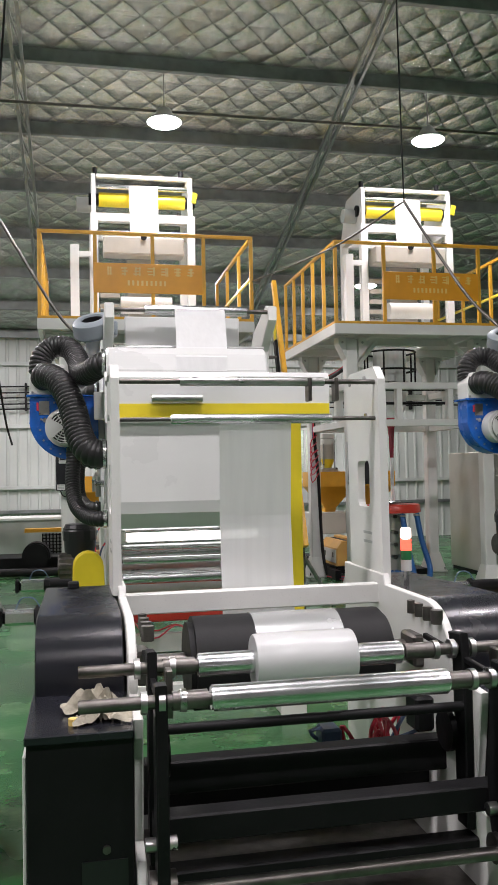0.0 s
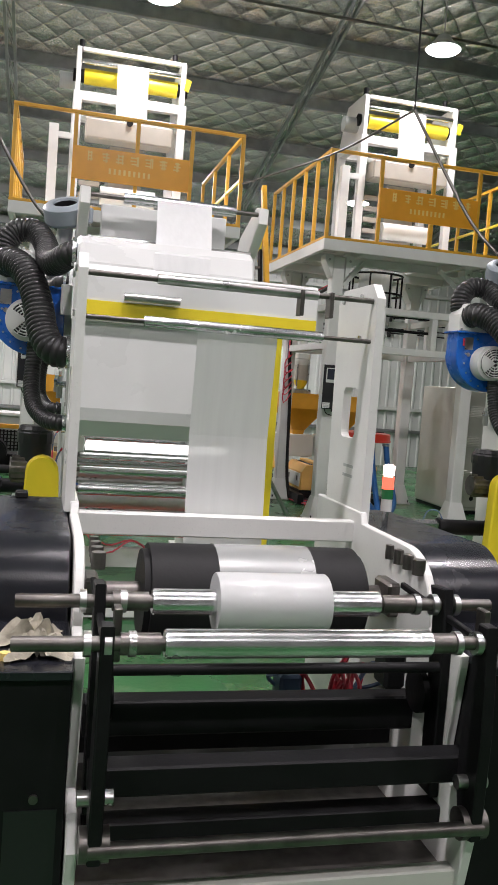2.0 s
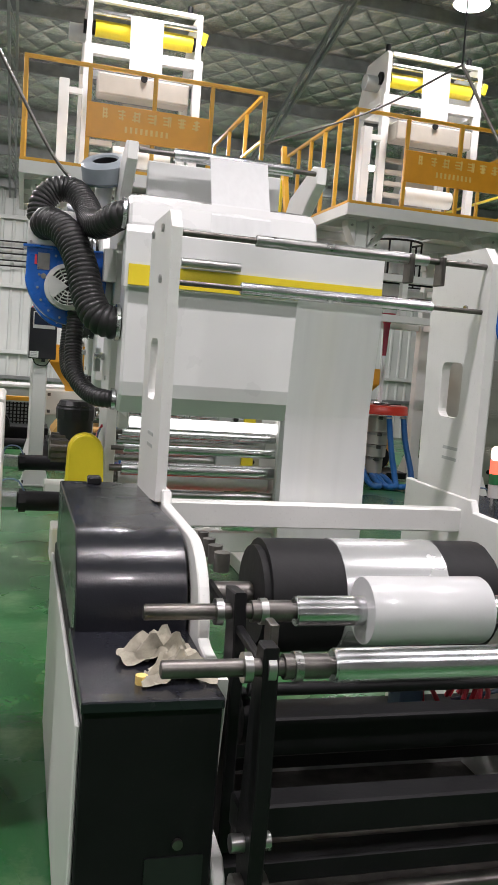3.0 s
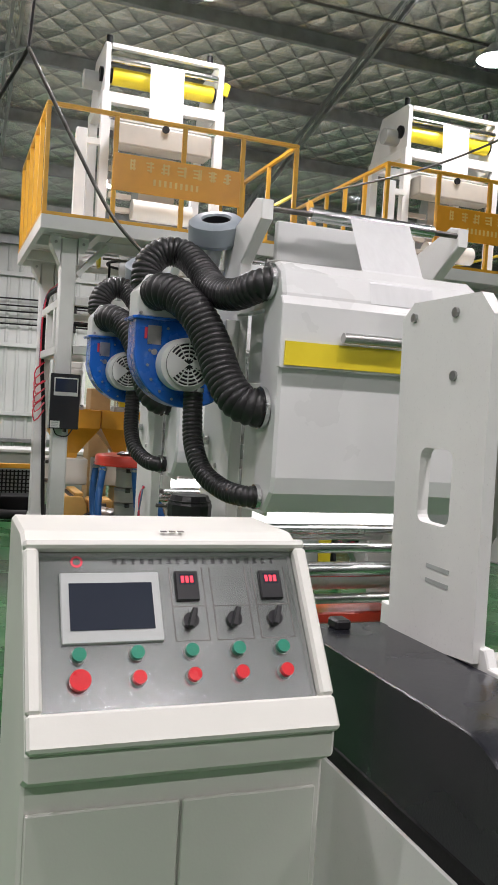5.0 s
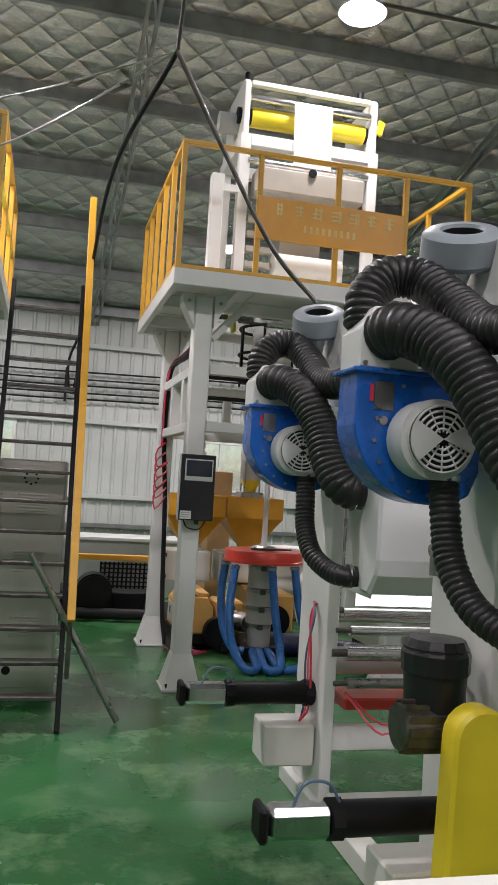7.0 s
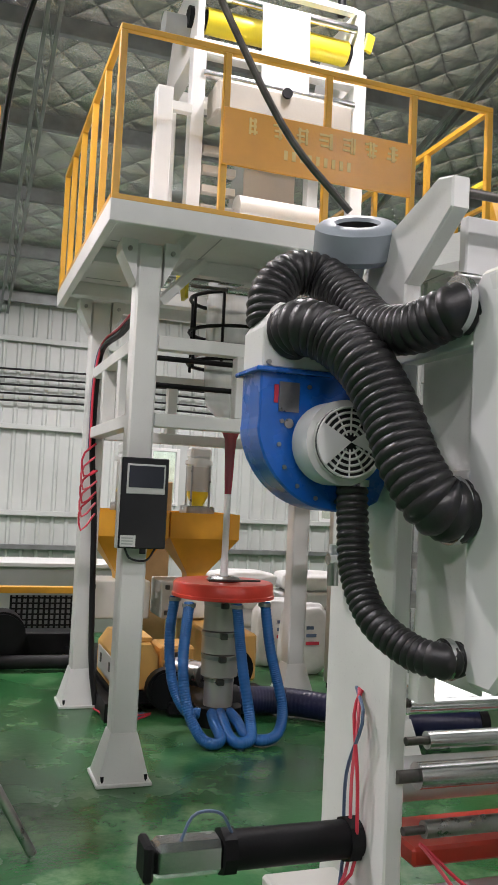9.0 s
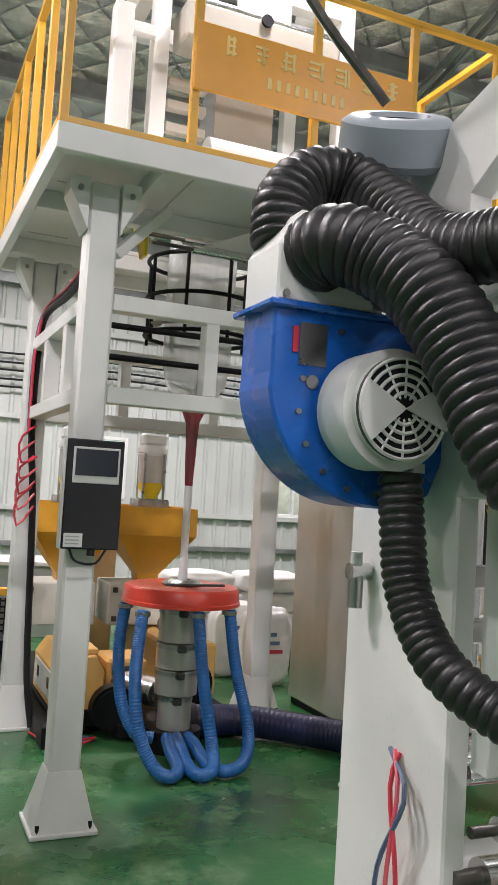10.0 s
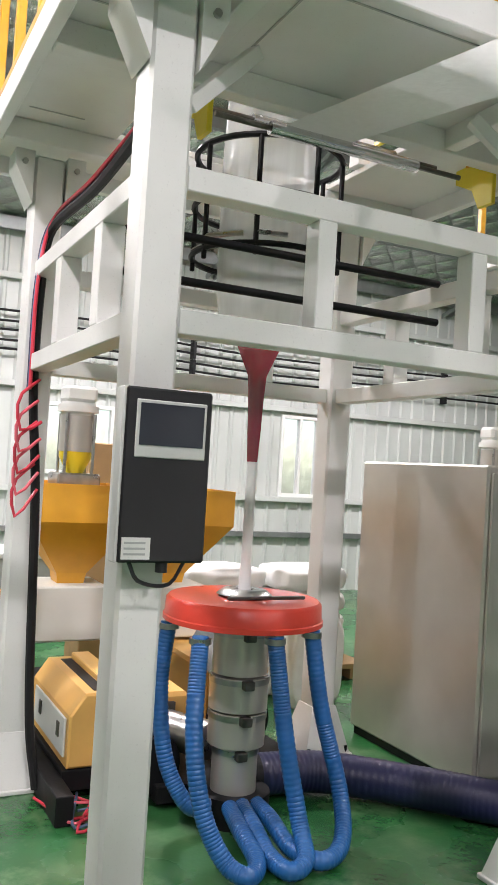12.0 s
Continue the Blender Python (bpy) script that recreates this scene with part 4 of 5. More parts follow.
    # brackets on the outer face beside the hood
    part("hood_link", box(0.10, 0.17, 5.5, 5.56, 1.84, 2.02), WHITE, t)
    part("hood_arm", box(0.17, 0.23, 5.18, 5.56, 1.62, 1.72), WHITE, t)
    part("hood_arm", box(0.17, 0.23, 5.18, 5.56, 2.05, 2.12), WHITE, t)
    part("slide_plate", box(0.24, 0.252, 5.2, 5.54, 1.12, 2.1, 0.003), WHITE, t)
    part("hood_slide", cyl((0.26, 5.6, 1.1), (0.26, 5.6, 1.85), 0.018), CHROME, t, smooth=True)
    for z in (1.3, 1.42):
        part("clamp", box(0.23, 0.3, 5.56, 5.64, z, z + 0.05), STEEL, t)
    # air cylinder through the side frame
    part("air_cylinder", cyl((-0.28, 5.72, 0.56), (0.17, 5.72, 0.56), 0.058, seg=20), BLACK, t, "black air cylinder", smooth=True)
    part("cylinder_end", box(-0.5, -0.28, 5.67, 5.77, 0.51, 0.61, 0.02), CHROME, t, "bright cylinder end")
    part("cylinder_cap", box(-0.53, -0.5, 5.665, 5.775, 0.505, 0.615, 0.01), BLACK, t)
    for x in (-0.27, 0.14):
        part("cylinder_flange", cyl((x - 0.02, 5.72, 0.56), (x + 0.02, 5.72, 0.56), 0.07, seg=8), BLACK, t)
    part("air_line", sweep([(-0.42, 5.7, 0.6), (-0.38, 5.7, 0.68), (-0.3, 5.7, 0.68), (-0.26, 5.7, 0.62)], 0.005, 0.02, 6), BLUEW, t, smooth=True)
    part("junction_box", box(-0.1, 0.16, 5.62, 5.85, 0.22, 0.42, 0.008), CREAM, t)
    for k, c in enumerate((REDW, PINKW, BLUEW)):
        part("wire", sweep([(0.165, 5.72 + 0.02 * k, 1.02), (0.13, 5.7 - 0.03 * k, 0.95), (0.13, 5.66 + 0.04 * k, 0.75), (0.14, 5.68 + 0.04 * k, 0.5), (0.1, 5.7, 0.42)], 0.006, 0.04, 6), c, t, smooth=True)
    for k, c in enumerate((PINKW, REDW)):
        part("wire", sweep([(0.26, 5.5, 0.62), (0.45, 5.47, 0.42 + 0.05 * k), (0.62, 5.46, 0.5), (0.8, 5.48, 0.36)], 0.006, 0.04, 6), c, t, smooth=True)
    return t


def hot_air_blower(ex=0.0, ey=0.0):
    t = thing("hot_air_blower", (-0.05, 5.7, 1.86), "blue hot air blower with a grey motor and black flexible hoses", "blower", "hot air blowers")
    cx, cz, yf, yb = -0.04, 1.86, 5.62, 5.79
    prof = [(-0.31, 2.0), (-0.31, 1.86)] + arc(cx, cz, 0.275, 187, 300, 24) + [(0.13, 1.7), (0.13, 2.0)]
    v = part("volute", plate(prof, "y", yf, yb, bevel=0.006), BLUE, t, "glossy blue volute casing")
    part("outlet_flange", box(-0.33, 0.12, yf - 0.02, yb + 0.02, 1.995, 2.01), BLUE, t)
    for k in range(9):
        a = radians(120 + 22 * k)
        x, z = cx - 0.02 + 0.185 * cos(a), cz - 0.06 + 0.185 * sin(a)
        part("rivet", cyl((x, yf - 0.006, z), (x, yf, z), 0.007, seg=8), STEEL, v)
    part("name_plate", box(-0.25, -0.185, yf - 0.004, yf, 1.88, 1.97, 0), STEEL, v, "dull metal name plate")
    part("warning_label", box(-0.266, -0.253, yf - 0.004, yf, 1.905, 1.96, 0), REDW, v)
    part("round_label", cyl((-0.215, yf - 0.004, 1.845), (-0.215, yf, 1.845), 0.015), STEEL, v)
    part("outlet_box", plate([(-0.31, 2.01), (-0.31, 2.13), (-0.26, 2.21), (-0.05, 2.21), (-0.05, 2.01)], "y", yf - 0.005, yb, bevel=0.005), WHITE, t, "white outlet box")
    for x in (-0.29, -0.07):
        part("box_bolt", cyl((x, yf - 0.012, 2.025), (x, yf - 0.005, 2.025), 0.008, seg=8), STEEL, t)
    mx, mz, ym = -0.085, 1.79, 5.47
    m = part("motor", cyl((mx, ym, mz), (mx, yf, mz), 0.125, seg=36, bevel=0.02), BEZEL, t, "pale grey motor with a slotted grille", smooth=True)
    part("grille_back", cyl((mx, ym - 0.006, mz), (mx, ym + 0.002, mz), 0.106, seg=32), PLASTIC, m)
    for r in (0.032, 0.05, 0.068, 0.086, 0.102):
        part("grille_ring", sweep([(mx + r * cos(2 * pi * k / 16), ym - 0.009, mz + r * sin(2 * pi * k / 16)) for k in range(17)], 0.0042, 0.012, 5), BEZEL, m)
    for k in range(12):
        a = 2 * pi * k / 12
        part("grille_spoke", beam((mx + 0.02 * cos(a), ym - 0.01, mz + 0.02 * sin(a)), (mx + 0.105 * cos(a), ym - 0.01, mz + 0.105 * sin(a)), 0.006, 0.006), BEZEL, m)
    for a0, a1 in ((150, 222), (338, 392)):
        part("grille_plate", plate([(mx, mz)] + arc(mx, mz, 0.106, a0, a1, 6), "y", ym - 0.018, ym - 0.012, None, 0), BEZEL, m)

    def led(pts):
        """Carries the far end of a hose over by ex, ey, more and more along its length."""
        n = len(pts) - 1
        return [(x + ex * (i / n) ** 2, y + ey * (i / n) ** 2, z) for i, (x, y, z) in enumerate(pts)]

    ha = part("upper_hose", sweep(led([(-0.25, 5.74, 2.16), (-0.235, 5.76, 2.27), (-0.16, 5.76, 2.345), (-0.06, 5.72, 2.335), (0.0, 5.6, 2.24), (0.02, 5.44, 2.14), (0.06, 5.27, 2.11), (0.12, 5.14, 2.14), (0.185, 5.1, 2.16)]), 0.066, ridge=0.008, pitch=0.025, seg=18), HOSE, t, "black ribbed flexible hose", smooth=True)
    hb = part("front_hose", sweep(led([(-0.22, 5.64, 2.12), (-0.2, 5.56, 2.13), (-0.13, 5.48, 2.09), (-0.07, 5.38, 2.0), (-0.025, 5.29, 1.87), (0.005, 5.2, 1.73), (0.05, 5.13, 1.64), (0.11, 5.1, 1.61), (0.185, 5.1, 1.61)]), 0.078, ridge=0.0085, pitch=0.026, seg=18), HOSE, t, smooth=True)
    hc = part("lower_hose", sweep(led([(-0.03, 5.55, 1.68), (-0.035, 5.52, 1.56), (-0.04, 5.46, 1.42), (-0.02, 5.35, 1.30), (0.04, 5.22, 1.235), (0.1, 5.12, 1.22), (0.185, 5.1, 1.22)]), 0.043, ridge=0.006, pitch=0.02, seg=14), HOSE, t, smooth=True)
    for h, z, r in ((ha, 2.16, 0.08), (hb, 1.61, 0.093), (hc, 1.22, 0.055)):
        part("hose_clamp", cyl((0.14 + ex, 5.1 + ey, z), (0.16 + ex, 5.1 + ey, z), r, seg=24), CHROME, h, "bright hose clamp", smooth=True)
    part("inlet_clamp", cyl((-0.03, 5.55, 1.665), (-0.03, 5.55, 1.685), 0.052, seg=20), CHROME, hc, smooth=True)
    part("mount", box(0.1, 0.17, yf + 0.03, yb - 0.02, 1.72, 1.9), WHITE, t)
    return t


def ring_fan():
    t = thing("exhaust_fan", (0.1, 5.82, 2.5), "grey snail shaped exhaust fan on top of a printing unit", "fan", "exhaust fans")
    ax = Vector((-0.22, -0.46, 0.86)).normalized()
    rot = ax.to_track_quat("Z", "Y").to_matrix().to_4x4()
    bm = lathe([(0.072, 0.05), (0.078, 0.062), (0.12, 0.06), (0.14, 0.045), (0.145, -0.04), (0.13, -0.06), (0.0, -0.06)], 0, 0, 32)
    bmesh.ops.transform(bm, matrix=Matrix.Translation((0.11, 5.78, 2.49)) @ rot, verts=bm.verts)
    s = part("casing", bm, GREYBLUE, t, smooth=True)
    bm = lathe([(0.072, 0.05), (0.07, 0.0), (0.0, 0.0)], 0, 0, 24)
    bmesh.ops.transform(bm, matrix=Matrix.Translation((0.11, 5.78, 2.49)) @ rot, verts=bm.verts)
    part("inlet", bm, PLASTIC, s, smooth=True)
    part("outlet", box(0.18, 0.27, 5.74, 5.86, 2.43, 2.53, 0.01), GREYBLUE, s)
    part("stem", cyl((0.1, 5.85, 2.3), (0.11, 5.8, 2.46), 0.05), WHITE, t, smooth=True)
    part("bracket", box(0.05, 0.2, 5.8, 5.9, 2.24, 2.3), WHITE, t)
    return t


def belt_guard():
    t = thing("belt_guard", (0.08, 5.45, 0), "yellow rounded belt guard with a black motor behind it", "guard", "belt guards")
    part("cover", plate([(-0.07, 0.22), (0.18, 0.22)] + [(0.145, 0.91)] + arc(0.05, 0.91, 0.095, 0, 180, 10) + [(-0.055, 0.6)], "y", 5.36, 5.46, bevel=0.012), YELLOW, t, smooth=True)
    part("slot", box(0.04, 0.08, 5.355, 5.36, 0.42, 0.5, 0), BLACK, t)
    part("bolt", cyl((0.06, 5.35, 0.36), (0.06, 5.36, 0.36), 0.016), BLACK, t)
    mo = part("motor", cyl((-0.14, 5.56, 0.9), (0.06, 5.56, 0.9), 0.07, seg=20), SHAFT, t, "dark finned motor", smooth=True)
    for k in range(12):
        a = 2 * pi * k / 12
        part("fin", beam((-0.13, 5.56 + 0.07 * cos(a), 0.9 + 0.07 * sin(a)), (0.05, 5.56 + 0.07 * cos(a), 0.9 + 0.07 * sin(a)), 0.01, 0.028), SHAFT, mo)
    part("motor_top", cyl((-0.0, 5.6, 0.94), (0.0, 5.6, 1.14), 0.095, 0.105, seg=20), PLASTIC, t, "black fan cowl", smooth=True)
    part("bag_wrap", lathe([(0.108, 1.06), (0.11, 1.12), (0.09, 1.165), (0.0, 1.17)], 0.0, 5.6, 14), PLASTIC, t)
    part("stand", box(0.0, 0.17, 5.42, 5.6, 0.02, 0.24), CREAM, t)
    part("stand_base", box(-0.05, 0.22, 5.36, 5.75, 0.0, 0.02), WHITE, t)
    return t


PU, HB, RF, BG = print_unit(), hot_air_blower(), ring_fan(), belt_guard()
DY2 = 1.56
HB2 = hot_air_blower(-0.06, 0.10)
HB2.location += Vector((0.045, DY2, 0))
for o in (PU, RF):
    u = shifted(o, 0, DY2)
    for ch in list(u.children):
        if ch.name.startswith("stripe"):
            bpy.data.objects.remove(ch)
for o in (PU, HB, RF, BG):
    shifted(o, DX - 0.12, 0.3)


for x in (0.2, 1.25):
    t = thing("floor_rail", (x, 6.2, 0), "worn white steel floor rail under the printing units", "rail", "floor rails")
    part("channel", box(x - 0.06, x + 0.06, 4.95, 5.44, 0, 0.1, 0.006), CREAM, t)
    part("channel", box(x - 0.06, x + 0.06, 6.12, 6.98, 0, 0.1, 0.006), CREAM, t)
    part("end_plate", box(x - 0.08, x + 0.08, 4.93, 4.95, 0, 0.13), CREAM, t)


# ---- winder ----
W = thing("film_winder", (0.75, 3.0, 0), "film winder with white side frames, dark covers and steel shafts", "machine")
LX0, LX1, RX0, RX1 = -0.155, 0.15, 1.30, 1.61
side = [(2.47, 0.02), (2.41, 0.3), (2.48, 0.37), (2.6, 0.38), (2.54, 0.76), (2.73, 0.77)] + arc(2.98, 0.78, 0.22, 180, 90, 8) + [(3.4, 1.0), (3.42, 1.04), (3.95, 1.04), (3.95, 0.02)]
for x in (LX1, RX0 - 0.03):
    part("side_plate", plate(side, "x", x, x + 0.03, bevel=0.004), WHITE, W, "white painted side plate")
SLOT = arc(3.72, 1.50, 0.03, 0, 90, 4) + arc(3.62, 1.50, 0.03, 90, 180, 4) + arc(3.62, 1.35, 0.03, 180, 270, 4) + arc(3.72, 1.35, 0.03, 270, 360, 4)
for x0, x1 in ((0.13, 0.165), (1.28, 1.315)):
    p = part("upright", holed_plate([(3.44, 1.0), (3.455, 1.885), (3.515, 1.945), (3.84, 1.945), (3.90, 1.90), (3.865, 0.96)], SLOT, "x", x0, x1), WHITE, W)
    for fx in (x0 - 0.002, x1):
        for z in (1.205, 1.165):
            part("slit", box(fx, fx + 0.002, 3.57, 3.68, z - 0.006, z + 0.006, 0), GREYP, p)
        for y, z in ((3.83, 1.90), (3.62, 1.90), (3.61, 1.73)):
            part("bolt", cyl((fx - 0.006, y, z), (fx + 0.008, y, z), 0.014, seg=8), STEEL, p)
part("cross_beam", box(0.165, 1.28, 3.48, 3.54, 0.91, 0.995, 0.005), WHITE, W)
for x, mir in ((LX0, 1), (RX0, -1)):
    prof = [(2.86, 0.72)] + arc(3.06, 0.80, 0.2, 180, 90, 10) + [(3.92, 0.98), (3.92, 0.72)]
    g = part("belt_cover", plate(prof, "x", x + 0.004, x + (0.296 if mir > 0 else 0.30), bevel=0.004), NAVY, W, "glossy dark navy belt cover", smooth=True)
    c = part("drive_box", box(x, x + 0.3, 2.45, 3.95, 0.03, 0.74, 0.004), BLACK, W, "matt black drive box")
    part("lid", box(x - 0.005, x + 0.3, 2.43, 2.9, 0.74, 0.765, 0.003), NAVY, c)
    xs0 = x - 0.012 if mir > 0 else x + 0.301
    part("side_cover", box(xs0, xs0 + 0.011, 2.47, 3.95, 0.03, 0.7), WHITE, c, "white outer cover")
    part("lock", cyl((x + 0.22, 2.44, 0.43), (x + 0.22, 2.45, 0.43), 0.012, seg=10), SHAFT, c)
    part("vent_patch", box(x + 0.15, x + 0.28, 2.446, 2.45, 0.1, 0.4, 0), PLASTIC, c)
    part("bolt_head", cyl((x + 0.13, 2.52, 0.765), (x + 0.13, 2.52, 0.785), 0.014, seg=8), LETTER, c)
    part("top_fitting", box(x + 0.1, x + 0.15, 3.84, 3.9, 0.98, 1.01, 0.006), PLASTIC, g)


def shaft(x0, x1, y, z, r, m, name="shaft", label=""):
    return part(name, cyl((x0, y, z), (x1, y, z), r, seg=24, bevel=r * 0.12), m, W, label, smooth=True)


# surface drum and winding shafts
shaft(0.38, 1.14, 3.1, 0.79, 0.17, RUBBER, "drum", "black rubber surface drum")
shaft(0.60, 0.97, 3.1, 0.79, 0.173, FILMSILVER, "drum_film", "bright film wrapped over the drum")
shaft(0.21, 0.38, 3.1, 0.79, 0.04, SHAFT)
shaft(1.14, 1.28, 3.1, 0.79, 0.04, SHAFT)
for y, z, xe in ((2.65, 0.885, 1.41), (2.38, 0.852, 1.46)):
    s = shaft(-0.01, xe, y, z, 0.019, SHAFT)
    shaft(0.36, 1.04 if y > 2.5 else 1.08, y, z, 0.037, CHROME, "core_tube", "bright steel core tube")
    for x in (0.17, 0.22, 0.28, 1.16, 1.22, 1.29):
        part("collar", cyl((x - 0.009, y, z), (x + 0.009, y, z), 0.032, seg=18), STEEL, s, smooth=True)
    for x in (0.3, 1.1):
        part("chuck", cyl((x - 0.05, y, z), (x + 0.05, y, z), 0.027, seg=18), SHAFT, s, smooth=True)
shaft(0.25, 1.25, 2.62, 0.70, 0.016, BLACK, "tie_rod")
shaft(0.2, 1.28, 2.36, 0.335, 0.02, SHAFT, "tie_rod")
part("cross_bar", box(0.2, 1.3, 2.82, 2.9, 0.42, 0.53, 0.006), BLACK, W)
part("cross_bar", box(0.2, 1.28, 2.45, 2.53, 0.42, 0.5, 0.006), BLACK, W)
part("cross_bar", box(0.2, 1.28, 2.58, 2.66, 0.22, 0.28, 0.006), BLACK, W)
part("base_tray", box(0.18, 1.27, 2.51, 3.3, 0.10, 0.12), SHAFT, W, "dirty dark base plate")
part("front_sill", box(0.18, 1.27, 2.46, 2.51, 0.0, 0.155, 0.005), CREAM, W)
part("back_sill", box(0.18, 1.31, 3.3, 3.36, 0.02, 0.3, 0.005), GREYP, W)
for x in (0.2, 1.24):
    a = part("swing_arm", plate([(2.35, 0.3), (2.42, 0.28), (2.46, 0.45), (2.43, 0.82), (2.41, 0.9), (2.36, 0.9), (2.34, 0.6)], "x", x, x + 0.035, bevel=0.004), BLACK, W)
    part("arm_pivot", cyl((x - 0.02, 2.39, 0.335), (x + 0.055, 2.39, 0.335), 0.045, seg=16), SHAFT, a, smooth=True)
    part("arm_pin", cyl((x - 0.03, 2.4, 0.45), (x + 0.06, 2.4, 0.45), 0.02, seg=12), STEEL, a, smooth=True)
    b = part("rear_arm", plate([(2.6, 0.3), (2.68, 0.3), (2.69, 0.86), (2.72, 0.93), (2.62, 0.94), (2.6, 0.8)], "x", x, x + 0.03, bevel=0.004), BLACK, W)
    part("slide_rail", beam((x + 0.015, 2.42, 0.845), (x + 0.015, 2.95, 0.87), 0.018, 0.02), BLACK, W)
    part("bearing_block", box(x - 0.01, x + 0.04, 3.0, 3.14, 0.74, 0.86, 0.01), SHAFT, W)
    part("hook", box(x + 0.04, x + 0.06, 2.45, 2.5, 0.78, 0.92, 0.003), SHAFT, W)
    for k in range(4):
        part("fitting", cyl((x + 0.02, 2.85 + 0.08 * k, 0.93), (x + 0.02, 2.85 + 0.08 * k, 0.98), 0.022 - 0.002 * k, seg=12), SHAFT, W, smooth=True)
    part("gear", cyl((x + (0.05 if x < 0.7 else -0.03), 2.7, 0.6), (x + (0.07 if x < 0.7 else -0.01), 2.7, 0.6), 0.07, seg=20), BLACK, W, smooth=True)
part("chain_box", box(1.13, 1.2, 2.75, 2.85, 0.58, 0.7, 0.01), BLACK, W)
# tangle of air lines low at the back
rnd = random.Random(3)
for k in range(9):
    x, y, z = 0.92 + rnd.uniform(0, 0.28), 3.1 + rnd.uniform(-0.1, 0.1), 0.42
    part("air_line", sweep([(x, y, z), (x + rnd.uniform(-0.08, 0.08), y - 0.03, z + rnd.uniform(0.05, 0.14)), (x + rnd.uniform(-0.1, 0.1), y - 0.06, z + rnd.uniform(0.0, 0.1)), (x + rnd.uniform(-0.1, 0.1), y, z)], 0.008, 0.02, 6), (REDW, PINKW, REDW, BLUEW)[k % 4], W, smooth=True)
part("valve_block", box(0.88, 0.96, 3.05, 3.15, 0.40, 0.52, 0.01), BLUEW, W)
part("rear_shelf", box(0.2, 1.3, 2.98, 3.24, 0.3, 0.40, 0.005), BLACK, W)
# guide rods between the uprights
shaft(0.165, 1.285, 3.5, 1.875, 0.011, SHAFT, "guide_rod")
shaft(0.42, 1.05, 3.5, 1.875, 0.019, STEEL, "guide_sleeve")
shaft(0.165, 1.285, 3.5, 1.715, 0.009, SHAFT, "guide_rod")
shaft(0.38, 1.08, 3.5, 1.715, 0.021, CHROME, "guide_sleeve")
for x in (0.98, 1.1):
    part("clamp_ring", box(x - 0.008, x + 0.008, 3.47, 3.53, 1.79, 1.89, 0.003), SHAFT, W)
part("film_web", sheet([[(0.59, 3.522, 1.715), (0.905, 3.522, 1.715)], [(0.59, 3.56, 1.3), (0.905, 3.56, 1.3)], [(0.6, 3.57, 0.7), (0.92, 3.57, 0.7)]]), FILM, W, "milky film running down to the drum")
part("upper_web", sheet([[(0.6, 3.5, 1.897), (0.92, 3.5, 1.897)], [(0.61, 4.3, 1.97), (0.93, 4.3, 1.97)], [(0.61, 4.915, 2.06), (0.94, 4.915, 2.06)]]), FILMWRAP, W, "clear film web")

R = thing("film_roll", (0.7, 2.65, 0.885), "white roll of plastic film on a winding shaft", "roll")
bm = lathe([(0.037, -0.165), (0.083, -0.165), (0.086, -0.16), (0.086, 0.16), (0.083, 0.165), (0.037, 0.165)], 0, 0, 40)
bmesh.ops.transform(bm, matrix=Matrix.Translation((0.705, 2.65, 0.885)) @ Matrix.Rotation(radians(90), 4, "Y"), verts=bm.verts)
part("wound_film", bm, ROLL, R, smooth=True)

S = thing("signal_light", (1.41, 3.5, 0.98), "lit red and green signal light on the winder", "lamp")
part("stem", cyl((1.41, 3.5, 0.98), (1.41, 3.5, 1.06), 0.012), CHROME, S, smooth=True)
part("base", cyl((1.41, 3.5, 1.04), (1.41, 3.5, 1.09), 0.023), WHITE, S, smooth=True)
part("green_lens", cyl((1.41, 3.5, 1.09), (1.41, 3.5, 1.13), 0.024), SIGGREEN, S, "unlit green lens", smooth=True)
part("red_lens", cyl((1.41, 3.5, 1.13), (1.41, 3.5, 1.18), 0.024), SIGRED, S, "lit red lens", smooth=True)
part("top_lens", cyl((1.41, 3.5, 1.18), (1.41, 3.5, 1.23), 0.024, bevel=0.006), SIGTOP, S, "lit pale lens", smooth=True)

# air gun on a coiled red hose at the drive box
G = thing("air_gun", (1.5, 2.43, 0.6), "grey air gun with coiled red hose on the drive box", "air gun")
bm, pts = bmesh.new(), []
for k in range(150):
    f = k / 149
    a = 2 * pi * 14 * f
    c = Vector((1.46, 2.4, 0.72)).lerp(Vector((1.47, 2.4, 0.6)), min(1, f * 2)) if f < 0.5 else Vector((1.47 + 0.06 * sin((f - 0.5) * pi) , 2.4, 0.6 - 0.04 * sin((f - 0.5) * 2 * pi)))
    if f >= 0.5:
        g = (f - 0.5) * 2
        c = Vector((1.47 + 0.13 * g, 2.4, 0.6 - 0.035 * sin(pi * g) + 0.03 * g))
    pts.append(c + Vector((0.032 * cos(a), 0.012 * sin(a) , 0.014 * sin(a) if f >= 0.5 else 0.004 * sin(a))))
part("coiled_hose", sweep(pts, 0.006, 0.012, 6, bm=bm), REDB, G, "red coiled air hose", smooth=True)
part("hose_end", sweep([(1.46, 2.4, 0.72), (1.44, 2.4, 0.77), (1.42, 2.41, 0.775)], 0.006, 0.012, 6), REDB, G, smooth=True)
part("handle", beam((1.585, 2.415, 0.63), (1.58, 2.415, 0.73), 0.02, 0.03), STEEL, G)
part("barrel", cyl((1.52, 2.415, 0.735), (1.62, 2.415, 0.74), 0.011), STEEL, G, smooth=True)
part("trigger", beam((1.555, 2.415, 0.73), (1.545, 2.415, 0.68), 0.006, 0.01), STEEL, G)
part("hook", box(1.56, 1.58, 2.42, 2.452, 0.75, 0.76), STEEL, G)


